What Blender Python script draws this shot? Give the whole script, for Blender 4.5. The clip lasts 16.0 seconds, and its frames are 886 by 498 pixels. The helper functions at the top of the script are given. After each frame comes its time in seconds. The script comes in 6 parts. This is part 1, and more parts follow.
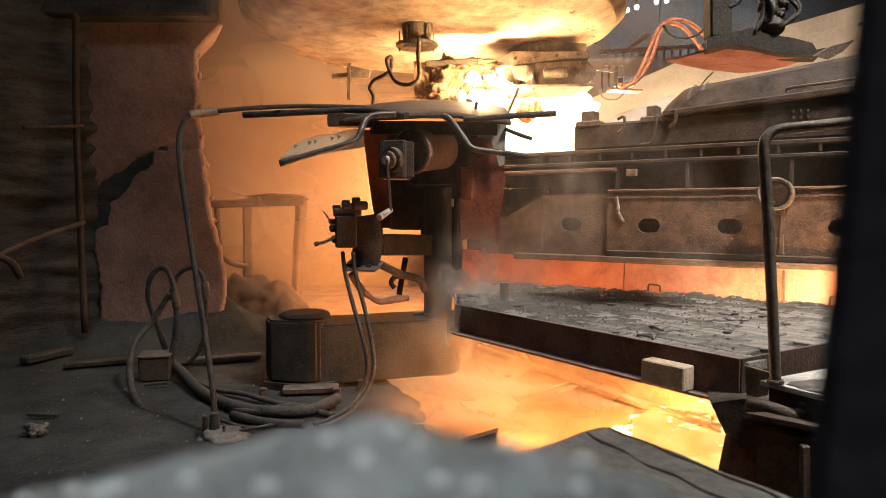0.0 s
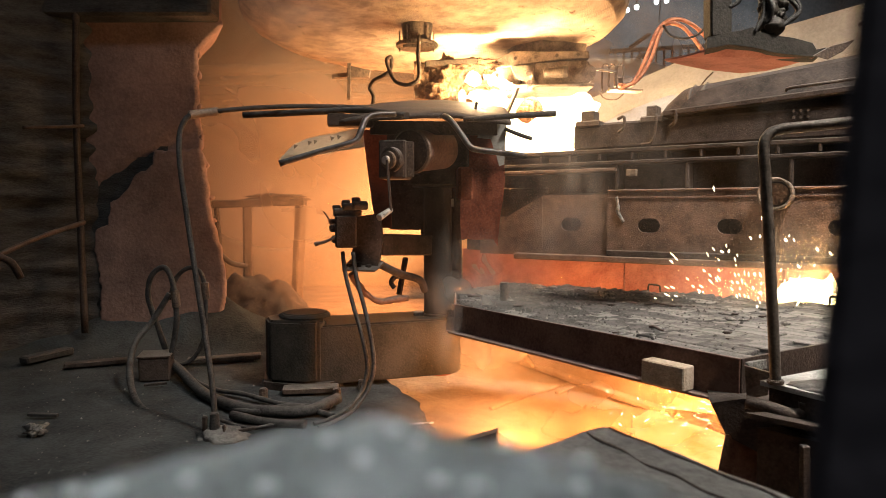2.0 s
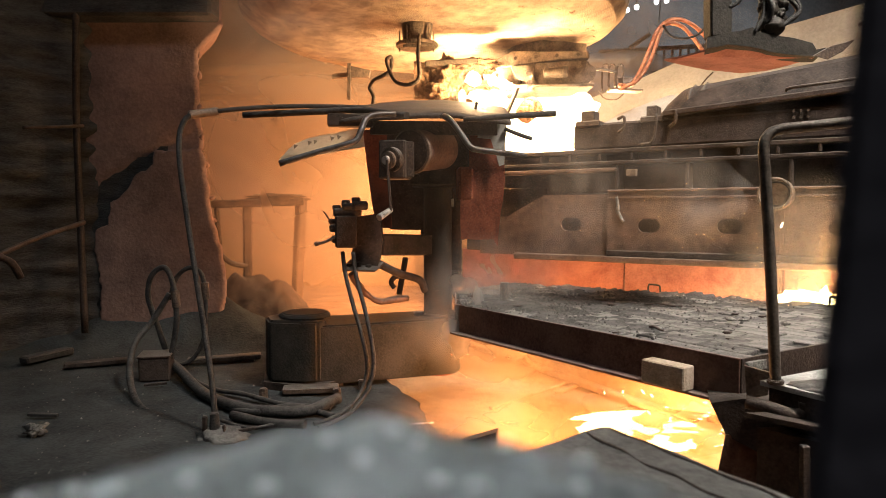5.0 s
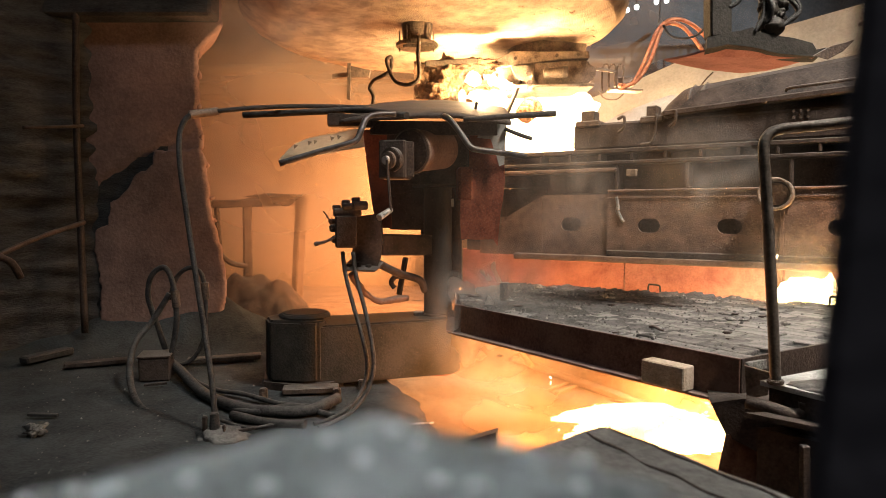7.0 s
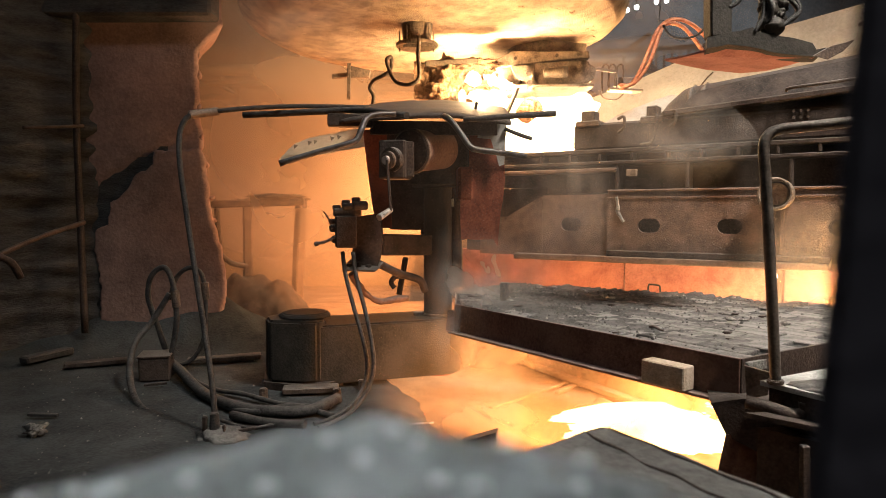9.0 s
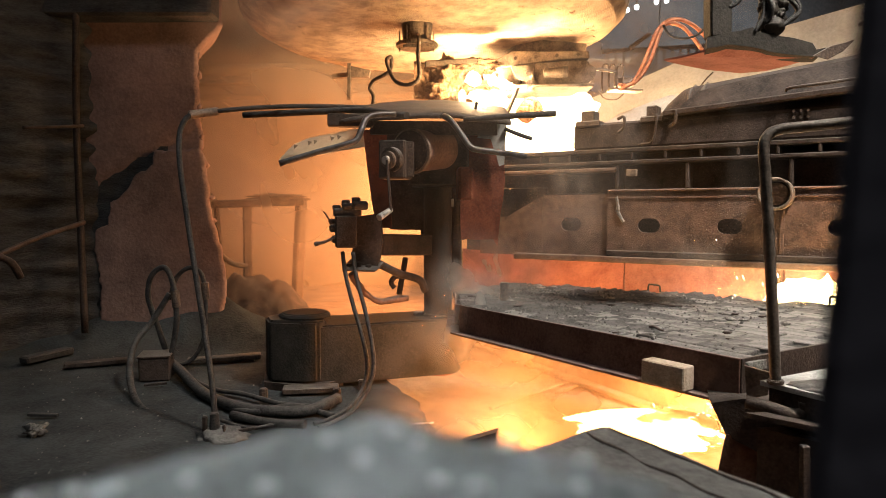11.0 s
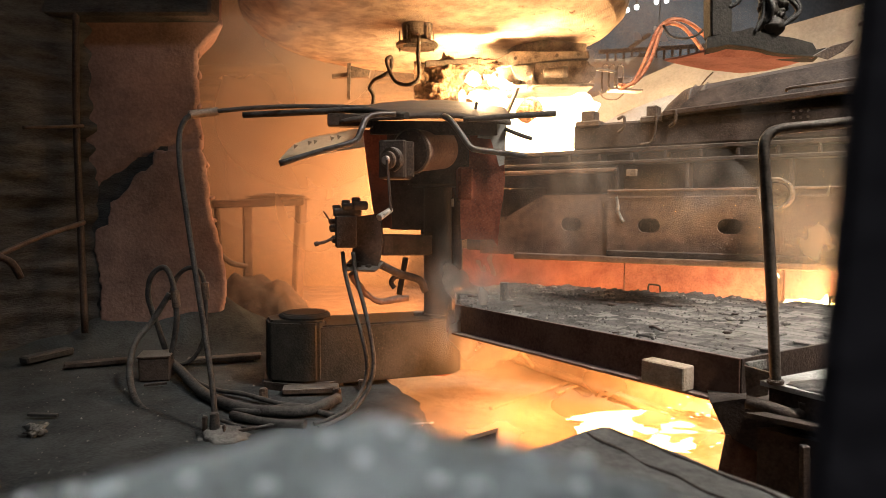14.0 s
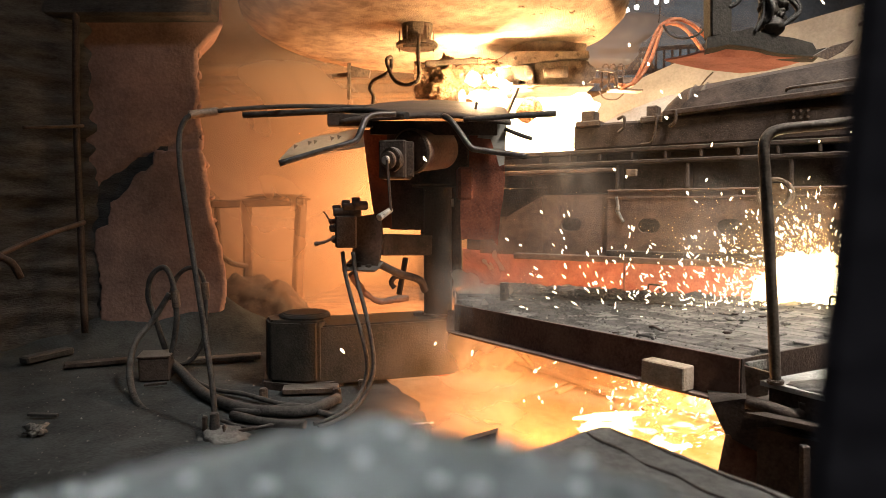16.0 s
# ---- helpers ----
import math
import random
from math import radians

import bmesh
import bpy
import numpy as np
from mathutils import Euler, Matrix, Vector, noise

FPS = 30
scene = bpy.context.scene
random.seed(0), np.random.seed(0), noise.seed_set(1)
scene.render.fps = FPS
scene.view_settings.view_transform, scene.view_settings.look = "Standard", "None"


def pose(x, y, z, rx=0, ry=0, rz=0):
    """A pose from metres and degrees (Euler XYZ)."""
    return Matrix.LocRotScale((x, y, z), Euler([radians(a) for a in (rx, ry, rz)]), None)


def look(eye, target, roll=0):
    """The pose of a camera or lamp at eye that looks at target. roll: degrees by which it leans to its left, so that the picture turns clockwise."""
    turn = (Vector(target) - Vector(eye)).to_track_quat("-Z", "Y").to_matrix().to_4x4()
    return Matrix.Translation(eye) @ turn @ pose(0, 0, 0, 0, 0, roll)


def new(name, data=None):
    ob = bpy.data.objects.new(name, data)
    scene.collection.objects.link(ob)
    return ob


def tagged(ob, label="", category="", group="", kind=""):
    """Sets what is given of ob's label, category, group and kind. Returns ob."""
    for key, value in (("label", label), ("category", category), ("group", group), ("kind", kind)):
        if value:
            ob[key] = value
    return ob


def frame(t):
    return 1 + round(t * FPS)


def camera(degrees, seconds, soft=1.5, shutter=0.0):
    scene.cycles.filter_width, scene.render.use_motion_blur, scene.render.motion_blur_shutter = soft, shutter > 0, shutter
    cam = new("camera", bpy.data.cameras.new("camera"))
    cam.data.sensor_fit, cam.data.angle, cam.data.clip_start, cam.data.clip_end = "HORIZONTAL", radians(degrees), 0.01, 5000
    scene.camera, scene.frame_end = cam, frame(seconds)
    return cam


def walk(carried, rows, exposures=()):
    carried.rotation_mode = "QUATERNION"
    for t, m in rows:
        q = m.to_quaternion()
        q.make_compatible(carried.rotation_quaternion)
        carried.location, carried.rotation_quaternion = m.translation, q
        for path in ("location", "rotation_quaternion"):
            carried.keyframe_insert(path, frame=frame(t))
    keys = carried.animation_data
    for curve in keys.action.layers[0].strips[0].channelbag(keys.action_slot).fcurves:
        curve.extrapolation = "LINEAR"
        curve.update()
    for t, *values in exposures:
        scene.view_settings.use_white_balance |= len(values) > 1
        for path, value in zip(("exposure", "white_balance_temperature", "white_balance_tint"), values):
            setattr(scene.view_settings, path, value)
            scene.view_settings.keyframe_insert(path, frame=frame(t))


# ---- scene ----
DEG = 68.8
cam = camera(DEG, 16.0, soft=0.7)
cam.data.dof.use_dof = True
cam.data.dof.focus_distance = 4.6
cam.data.dof.aperture_fstop = 3.8
EYE = pose(0, 0, 1.4, 86.7, 0, 0)
walk(cam, [(0, EYE), (16.0, EYE)], exposures=[(0, 0.36), (16.0, 0.36)])

# ---- light ----
world = bpy.data.worlds.new("hall_air")
scene.world = world
world.use_nodes = True
world.node_tree.nodes["Background"].inputs[0].default_value = (0.35, 0.42, 0.5, 1)
world.node_tree.nodes["Background"].inputs[1].default_value = 0.05


def lamp(name, kind, place, target, power, colour, size=0.3):
    data = bpy.data.lights.new(name, kind)
    data.energy, data.color = power, colour
    if kind == "AREA":
        data.shape, data.size = "DISK", size
    else:
        data.shadow_soft_size = size
    ob = new(name, data)
    ob.matrix_world = look(place, target)
    return ob


# molten steel under the ladle, in the trench pool and behind the platform
lamp("stream_light", "AREA", (0.45, 6.5, 2.5), (0.55, 6.5, 4), 620, (1.0, 0.66, 0.33), 0.35)
lamp("jet_light", "POINT", (0.35, 5.8, 2.58), (0, 0, 0), 60, (1.0, 0.64, 0.3), 0.08)
lamp("splash_light", "POINT", (1.85, 7.2, 2.4), (0, 0, 0), 170, (1.0, 0.6, 0.27), 0.2)
# added lamp, hidden under the platform, brightens the trench bottom
lamp("trench_fill", "AREA", (1.75, 5.0, 0.3), (0.2, 5.4, -0.4), 62, (1.0, 0.4, 0.12), 0.5)
lamp("pool_light", "AREA", (2.0, 5.1, -0.25), (1.2, 5.1, 2), 62, (1.0, 0.43, 0.13), 0.7)
# added lamp without a pool of its own, brightens arm and platform front
lamp("trench_front_fill", "AREA", (0.4, 4.2, -0.28), (0.9, 4.6, 2), 45, (1.0, 0.42, 0.15), 0.6)
# three lamps added out of sight to brighten the bay's haze and wall
lamp("bay_fill", "AREA", (0.45, 7.9, 1.5), (-1.6, 13, 1.6), 190, (1.0, 0.42, 0.15), 0.7)
lamp("far_bay_fill", "AREA", (-0.2, 10.6, 1.6), (-1.4, 15.3, 1.9), 230, (1.0, 0.42, 0.15), 0.7)
lamp("bay_floor_fill", "AREA", (-0.9, 8.5, -0.3), (-0.9, 8.5, 3), 130, (1.0, 0.34, 0.1), 1.2)
lamp("launder_light", "POINT", (2.95, 5.05, 0.6), (0, 0, 0), 46, (1.0, 0.56, 0.24), 0.1)
lamp("launder_front_light", "POINT", (2.9, 4.7, 0.66), (0, 0, 0), 95, (1.0, 0.56, 0.24), 0.08)
# unseen hall lamps, cold and warm, added with cones aimed at single parts
COLD, NEUTRAL = (0.86, 0.95, 1.0), (1.0, 0.9, 0.79)
for lx, ly, lw, tx, ty, tz, cone, tone in ((-1.5, 0.5, 24, -2.6, 5.0, 0.3, 80, COLD), (4.6, 0.6, 205, 2.2, 4.4, 0.9, 56, NEUTRAL), (7.0, 13.5, 420, 5.5, 16, 4, 140, COLD), (4.0, 2.0, 20, 3.0, 7.2, 2.8, 38, COLD), (0.4, -2.5, 4.2, 0.1, 0.4, 1.2, 16, COLD)):
    lamp("hall_fill_light", "AREA", (lx, ly, 9.6), (tx, ty, tz), lw, tone, 1.6).data.spread = radians(cone)


# ---- materials ----
def mat(name, a, b, scale=5.0, rough=0.75, metal=0.0, bump=0.3, fine=60.0, dust=0.0, dust_colour=(0.2, 0.19, 0.175), stretch=(1, 1, 1), pits=0.0, vary=0.0):
    """Two-scale noise colour and relief; dust settles on faces that look up."""
    m = bpy.data.materials.new(name)
    m.use_nodes = True
    t = m.node_tree
    n, l = t.nodes, t.links
    bsdf = n["Principled BSDF"]
    tc = n.new("ShaderNodeTexCoord")
    mp = n.new("ShaderNodeMapping")
    mp.inputs["Scale"].default_value = stretch
    l.new(tc.outputs["Object"], mp.inputs["Vector"])
    big, small = n.new("ShaderNodeTexNoise"), n.new("ShaderNodeTexNoise")
    big.inputs["Scale"].default_value, big.inputs["Detail"].default_value = scale, 6
    small.inputs["Scale"].default_value, small.inputs["Detail"].default_value = fine, 4
    big.inputs["Roughness"].default_value = 0.65
    for q in (big, small):
        l.new(mp.outputs["Vector"], q.inputs["Vector"])
    mul = n.new("ShaderNodeMath")
    mul.operation = "MULTIPLY_ADD"
    mul.inputs[1].default_value, mul.inputs[2].default_value = 0.45, -0.22
    l.new(small.outputs["Fac"], mul.inputs[0])
    add = n.new("ShaderNodeMath")
    l.new(big.outputs["Fac"], add.inputs[0])
    l.new(mul.outputs[0], add.inputs[1])
    if vary:
        info = n.new("ShaderNodeObjectInfo")
        vm = n.new("ShaderNodeMath")
        vm.operation = "MULTIPLY_ADD"
        vm.inputs[1].default_value, vm.inputs[2].default_value = vary, -vary / 2
        l.new(info.outputs["Random"], vm.inputs[0])
        ad2 = n.new("ShaderNodeMath")
        l.new(add.outputs[0], ad2.inputs[0])
        l.new(vm.outputs[0], ad2.inputs[1])
        add = ad2
    ramp = n.new("ShaderNodeValToRGB")
    ramp.color_ramp.elements[0].position, ramp.color_ramp.elements[1].position = 0.32, 0.68
    ramp.color_ramp.elements[0].color, ramp.color_ramp.elements[1].color = (*a, 1), (*b, 1)
    l.new(add.outputs[0], ramp.inputs["Fac"])
    colour = ramp.outputs["Color"]
    rmap = n.new("ShaderNodeMapRange")
    rmap.inputs["To Min"].default_value, rmap.inputs["To Max"].default_value = max(0.05, rough - 0.15), min(1, rough + 0.15)
    l.new(big.outputs["Fac"], rmap.inputs["Value"])
    l.new(rmap.outputs[0], bsdf.inputs["Roughness"])
    bsdf.inputs["Metallic"].default_value = metal
    bsdf.inputs["Specular IOR Level"].default_value = 0.15 if rough > 0.55 else 0.5
    if dust:
        geo = n.new("ShaderNodeNewGeometry")
        sep = n.new("ShaderNodeSeparateXYZ")
        l.new(geo.outputs["Normal"], sep.inputs[0])
        dm = n.new("ShaderNodeMapRange")
        dm.inputs["From Min"].default_value, dm.inputs["From Max"].default_value = 0.25, 0.95
        dm.inputs["To Max"].default_value = dust
        l.new(sep.outputs["Z"], dm.inputs["Value"])
        sp = n.new("ShaderNodeMath")
        sp.operation = "MULTIPLY"
        l.new(dm.outputs[0], sp.inputs[0])
        sr = n.new("ShaderNodeMapRange")
        sr.inputs["From Min"].default_value, sr.inputs["From Max"].default_value = 0.3, 0.6
        sr.inputs["To Min"].default_value = 0.45
        l.new(big.outputs["Fac"], sr.inputs["Value"])
        l.new(sr.outputs[0], sp.inputs[1])
        mix = n.new("ShaderNodeMixRGB")
        l.new(sp.outputs[0], mix.inputs["Fac"])
        l.new(colour, mix.inputs["Color1"])
        mix.inputs["Color2"].default_value = (*dust_colour, 1)
        colour = mix.outputs["Color"]
    l.new(colour, bsdf.inputs["Base Color"])
    height = add.outputs[0]
    if pits:
        vor = n.new("ShaderNodeTexVoronoi")
        vor.inputs["Scale"].default_value = pits
        l.new(mp.outputs["Vector"], vor.inputs["Vector"])
        pa = n.new("ShaderNodeMath")
        l.new(height, pa.inputs[0])
        l.new(vor.outputs["Distance"], pa.inputs[1])
        height = pa.outputs[0]
    bp = n.new("ShaderNodeBump")
    bp.inputs["Strength"].default_value, bp.inputs["Distance"].default_value = bump, 0.03
    l.new(height, bp.inputs["Height"])
    l.new(bp.outputs["Normal"], bsdf.inputs["Normal"])
    return m


def glow(name, a, b, strength, scale=4.0):
    """White-hot to orange molten steel."""
    m = bpy.data.materials.new(name)
    m.use_nodes = True
    t = m.node_tree
    n, l = t.nodes, t.links
    n.remove(n["Principled BSDF"])
    em = n.new("ShaderNodeEmission")
    tc, no, rp = n.new("ShaderNodeTexCoord"), n.new("ShaderNodeTexNoise"), n.new("ShaderNodeValToRGB")
    no.inputs["Scale"].default_value, no.inputs["Detail"].default_value = scale, 5
    rp.color_ramp.elements[0].position, rp.color_ramp.elements[1].position = 0.35, 0.62
    rp.color_ramp.elements[0].color, rp.color_ramp.elements[1].color = (*a, 1), (*b, 1)
    l.new(tc.outputs["Object"], no.inputs["Vector"])
    l.new(no.outputs["Fac"], rp.inputs["Fac"])
    l.new(rp.outputs["Color"], em.inputs["Color"])
    em.inputs["Strength"].default_value = strength
    l.new(em.outputs[0], n["Material Output"].inputs["Surface"])
    return m


def smoke(name, density, colour, lo=0.3, hi=0.72):
    """A thin veil of smoke, thick in the middle and gone at its rim."""
    m = bpy.data.materials.new(name)
    m.use_nodes = True
    t = m.node_tree
    n, l = t.nodes, t.links
    n.remove(n["Principled BSDF"])
    tc, gr, no = n.new("ShaderNodeTexCoord"), n.new("ShaderNodeTexGradient"), n.new("ShaderNodeTexNoise")
    gr.gradient_type = "SPHERICAL"
    l.new(tc.outputs["Object"], gr.inputs["Vector"])
    no.inputs["Scale"].default_value, no.inputs["Detail"].default_value = 1.7, 3
    no.inputs["Distortion"].default_value = 0.5
    l.new(tc.outputs["Object"], no.inputs["Vector"])
    rg = n.new("ShaderNodeMapRange")
    rg.inputs["From Min"].default_value, rg.inputs["From Max"].default_value = lo, hi
    l.new(no.outputs["Fac"], rg.inputs["Value"])
    e1 = n.new("ShaderNodeMapRange")
    e1.interpolation_type = "SMOOTHSTEP"
    e1.inputs["From Max"].default_value = 0.8
    l.new(gr.outputs["Fac"], e1.inputs["Value"])
    mu, mv = n.new("ShaderNodeMath"), n.new("ShaderNodeMath")
    mu.operation = mv.operation = "MULTIPLY"
    l.new(e1.outputs[0], mu.inputs[0])
    l.new(rg.outputs[0], mu.inputs[1])
    l.new(mu.outputs[0], mv.inputs[0])
    mv.inputs[1].default_value = density
    tr, df, tl, ad, mx = (n.new("ShaderNode" + k) for k in ("BsdfTransparent", "BsdfDiffuse", "BsdfTranslucent", "MixShader", "MixShader"))
    df.inputs["Color"].default_value = tl.inputs["Color"].default_value = (*colour, 1)
    l.new(df.outputs[0], ad.inputs[1])
    l.new(tl.outputs[0], ad.inputs[2])
    l.new(mv.outputs[0], mx.inputs["Fac"])
    l.new(tr.outputs[0], mx.inputs[1])
    l.new(ad.outputs[0], mx.inputs[2])
    l.new(mx.outputs[0], n["Material Output"].inputs["Surface"])
    return m


DARK = mat("sooty_steel", (0.017, 0.0125, 0.011), (0.066, 0.048, 0.04), 6, 0.6, 0.05, 0.35, 70, dust=0.2)
STEEL = mat("worn_steel", (0.036, 0.027, 0.023), (0.12, 0.09, 0.071), 5, 0.62, 0.35, 0.4, 80, dust=0.75)
BEAM = mat("slag_pitted_steel", (0.068, 0.044, 0.034), (0.155, 0.1, 0.075), 7, 0.6, 0.2, 0.2, 90, dust=0.3, pits=75)
RUST = mat("rust_red_plate", (0.1, 0.028, 0.017), (0.28, 0.085, 0.048), 4, 0.75, 0.1, 0.3, 60)
# rust with extra red in the colour for the molten glow on it
ORANGE = mat("glow_reddened_plate", (0.26, 0.105, 0.09), (0.44, 0.205, 0.175), 5, 0.75, 0.0, 0.3, 60)
CHROME = mat("bright_steel", (0.45, 0.43, 0.4), (0.75, 0.72, 0.68), 20, 0.3, 0.6, 0.1, 90)
TUBE = mat("dark_tube", (0.03, 0.028, 0.027), (0.1, 0.09, 0.085), 14, 0.38, 0.6, 0.2, 90)
RAIL = mat("painted_rail", (0.05, 0.042, 0.036), (0.15, 0.125, 0.105), 12, 0.45, 0.2, 0.25, 80)
RUBBER = mat("hose_rubber", (0.016, 0.0155, 0.0155), (0.05, 0.048, 0.047), 18, 0.6, 0.0, 0.35, 90, dust=0.2)
RED_HOSE = mat("red_wrapped_hose", (0.32, 0.1, 0.05), (0.6, 0.26, 0.15), 30, 0.7, 0.0, 0.6, 90)
DUST = mat("grey_dust", (0.07, 0.068, 0.066), (0.18, 0.175, 0.168), 2.2, 0.95, 0.0, 0.6, 45)
SCALE_DUST = mat("dark_scale_dust", (0.028, 0.027, 0.026), (0.105, 0.102, 0.098), 7, 0.95, 0.0, 0.9, 70)
# tread dust, its colour raised to stand for strong light from above
LIT_DUST = mat("lit_settled_dust", (0.3, 0.305, 0.3), (0.5, 0.505, 0.49), 5, 0.95, 0.0, 0.5, 60)
CHANNEL = mat("brown_channel", (0.085, 0.042, 0.032), (0.2, 0.115, 0.085), 5, 0.65, 0.1, 0.35, 60, dust=0.5)
FLOORD = mat("dark_floor_dust", (0.02, 0.0225, 0.0235), (0.058, 0.064, 0.066), 2.4, 0.95, 0.0, 0.6, 45)
ARM = mat("dark_painted_arm", (0.014, 0.013, 0.012), (0.045, 0.039, 0.033), 2.5, 0.6, 0.05, 0.3, 60, dust=0.12)
SLAG = mat("slag_lumps", (0.05, 0.047, 0.045), (0.26, 0.25, 0.23), 9, 0.7, 0.0, 0.8, 60)
PLASTER = mat("burnt_plaster", (0.15, 0.095, 0.08), (0.29, 0.185, 0.155), 1.7, 0.92, 0.0, 0.45, 34)
BRICKY = mat("sooty_wall", (0.03, 0.029, 0.029), (0.078, 0.075, 0.073), 3, 0.92, 0.0, 0.6, 30, stretch=(1, 1, 4))
SHELL = mat("crusted_ladle_shell", (0.2, 0.13, 0.09), (0.48, 0.35, 0.24), 5.0, 0.85, 0.05, 0.55, 75, pits=85)
GATE = mat("gate_steel", (0.08, 0.062, 0.05), (0.26, 0.2, 0.155), 8, 0.6, 0.35, 0.5, 60)
CRUST = mat("hot_crust", (0.3, 0.17, 0.1), (0.62, 0.42, 0.27), 9, 0.85, 0.0, 1.0, 40, pits=20)
BEIGE = mat("beige_sheet", (0.27, 0.265, 0.245), (0.4, 0.39, 0.365), 1.6, 0.7, 0.1, 0.2, 30)
PAPER = mat("cream_board", (0.36, 0.27, 0.175), (0.45, 0.35, 0.23), 5, 0.85, 0.0, 0.1, 40)
PAVER = mat("dusty_paver", (0.075, 0.073, 0.07), (0.2, 0.193, 0.183), 7, 0.95, 0.0, 0.6, 60, vary=0.25)
BLOCK = mat("refractory_block", (0.3, 0.24, 0.18), (0.46, 0.38, 0.3), 9, 0.9, 0.0, 0.35, 70)
PIT = mat("trench_lining", (0.26, 0.16, 0.09), (0.42, 0.29, 0.18), 2.2, 0.9, 0.0, 0.6, 30, pits=8)
# low-contrast tan puts the bay's haze into the far brick's colour
BACK = mat("haze_toned_back_wall", (0.24, 0.17, 0.1), (0.36, 0.27, 0.17), 0.9, 0.92, 0.0, 0.4, 18)
HALLM = mat("hall_cladding", (0.05, 0.055, 0.06), (0.1, 0.105, 0.11), 0.8, 0.8, 0.1, 0.3, 12)
SACK = mat("dusty_sacking", (0.15, 0.155, 0.15), (0.46, 0.47, 0.46), 24, 0.85, 0.0, 0.6, 90)
BLACK = mat("black_post", (0.02, 0.017, 0.02), (0.034, 0.029, 0.034), 8, 0.8, 0.0, 0.2, 60)
# dark print paled in its colour for the haze before the board
MARK = mat("haze_paled_print", (0.2, 0.14, 0.09), (0.25, 0.18, 0.115), 9, 0.8, 0.0, 0.0, 60)
# near-white base colour paints the glints on the sacking
GLINT = mat("glint_white", (0.8, 0.82, 0.8), (0.95, 0.96, 0.95), 40, 0.3, 0.0, 0.1, 90)
HOT = glow("white_hot_steel", (1.0, 0.6, 0.24), (1.0, 0.86, 0.58), 9.0)
POOL = glow("molten_pool", (1.0, 0.34, 0.07), (1.0, 0.55, 0.18), 1.5, 4)
SURGE = glow("surging_steel", (1.0, 0.58, 0.18), (1.0, 0.8, 0.44), 15.0, 5)
POOL_BRIGHT = glow("pool_lift_glow", (1.0, 0.44, 0.11), (1.0, 0.74, 0.32), 9.0, 1.2)
SPARK = glow("spark_glow", (1.0, 0.7, 0.36), (1.0, 0.86, 0.6), 7.0)
LAMPG = glow("lamp_glass", (0.9, 0.96, 1.0), (0.95, 1.0, 1.0), 12.0)
VEIL = smoke("smoke_veil", 0.75, (0.62, 0.58, 0.54))
HAZE = smoke("bay_haze", 0.45, (0.72, 0.6, 0.48), 0.05, 0.5)
FRONT_HAZE = smoke("guard_haze", 0.36, (0.72, 0.6, 0.48), -0.2, 0.5)
TRENCH_HAZE = smoke("trench_haze", 0.42, (0.78, 0.6, 0.42), -0.1, 0.55)
WARMHAZE = smoke("launder_haze", 0.4, (0.7, 0.6, 0.46), 0.0, 0.6)
# faint veil added to lift the darks, for haze and lens glare
LIFT_HAZE = smoke("dark_lift_haze", 0.06, (0.7, 0.62, 0.54), -0.2, 0.6)
THIN = smoke("thin_smoke", 0.3, (0.62, 0.58, 0.54), 0.25, 0.75)


# ---- mesh helpers ----
def jit(p, k=1.0, seed=0.0):
    return noise.noise(Vector((p[0] * k + seed, p[1] * k - seed, p[2] * k + 3.1 * seed)))


def join_into(bm, other):
    me = bpy.data.meshes.new("tmp")
    other.to_mesh(me)
    other.free()
    bm.from_mesh(me)
    bpy.data.meshes.remove(me)


def box(bm, size, m, bevel=0.0, seg=1):
    """A box of that size, centred on the pose m."""
    b = bmesh.new()
    bmesh.ops.create_cube(b, size=1.0, matrix=Matrix.Diagonal((*size, 1)))
    if bevel:
        bmesh.ops.bevel(b, geom=b.edges[:], offset=bevel, segments=seg, affect="EDGES")
    bmesh.ops.transform(b, matrix=m, verts=b.verts)
    join_into(bm, b)
    return bm


def bar(bm, p, q, w, h, bevel=0.006):
    """A square bar from p to q."""
    p, q = Vector(p), Vector(q)
    d = q - p
    m = Matrix.Translation((p + q) / 2) @ d.to_track_quat("X", "Z").to_matrix().to_4x4()
    return box(bm, (d.length, w, h), m, bevel)


def rod(bm, p, q, r0, r1=None, seg=16, bevel=0.0):
    """A round bar or cone from p to q, with caps."""
    p, q = Vector(p), Vector(q)
    d = q - p
    b = bmesh.new()
    bmesh.ops.create_cone(b, cap_ends=True, segments=seg, radius1=r0, radius2=r0 if r1 is None else r1, depth=d.length)
    if bevel:
        bmesh.ops.bevel(b, geom=[e for e in b.edges if abs(e.verts[0].co.z - e.verts[1].co.z) < 1e-5], offset=bevel, segments=2, affect="EDGES")
    bmesh.ops.transform(b, matrix=Matrix.Translation((p + q) / 2) @ d.to_track_quat("Z", "Y").to_matrix().to_4x4(), verts=b.verts)
    join_into(bm, b)
    return bm


def curve(pts, n=8):
    """Points of a smooth line through pts."""
    v = [Vector(p) for p in pts]
    v = [v[0] * 2 - v[1]] + v + [v[-1] * 2 - v[-2]]
    out = []
    for i in range(1, len(v) - 2):
        a, b, c, d = v[i - 1:i + 3]
        for k in range(n):
            t = k / n
            out.append(0.5 * (2 * b + (c - a) * t + (2 * a - 5 * b + 4 * c - d) * t * t + (3 * b - a - 3 * c + d) * t ** 3))
    return out + [v[-2]]


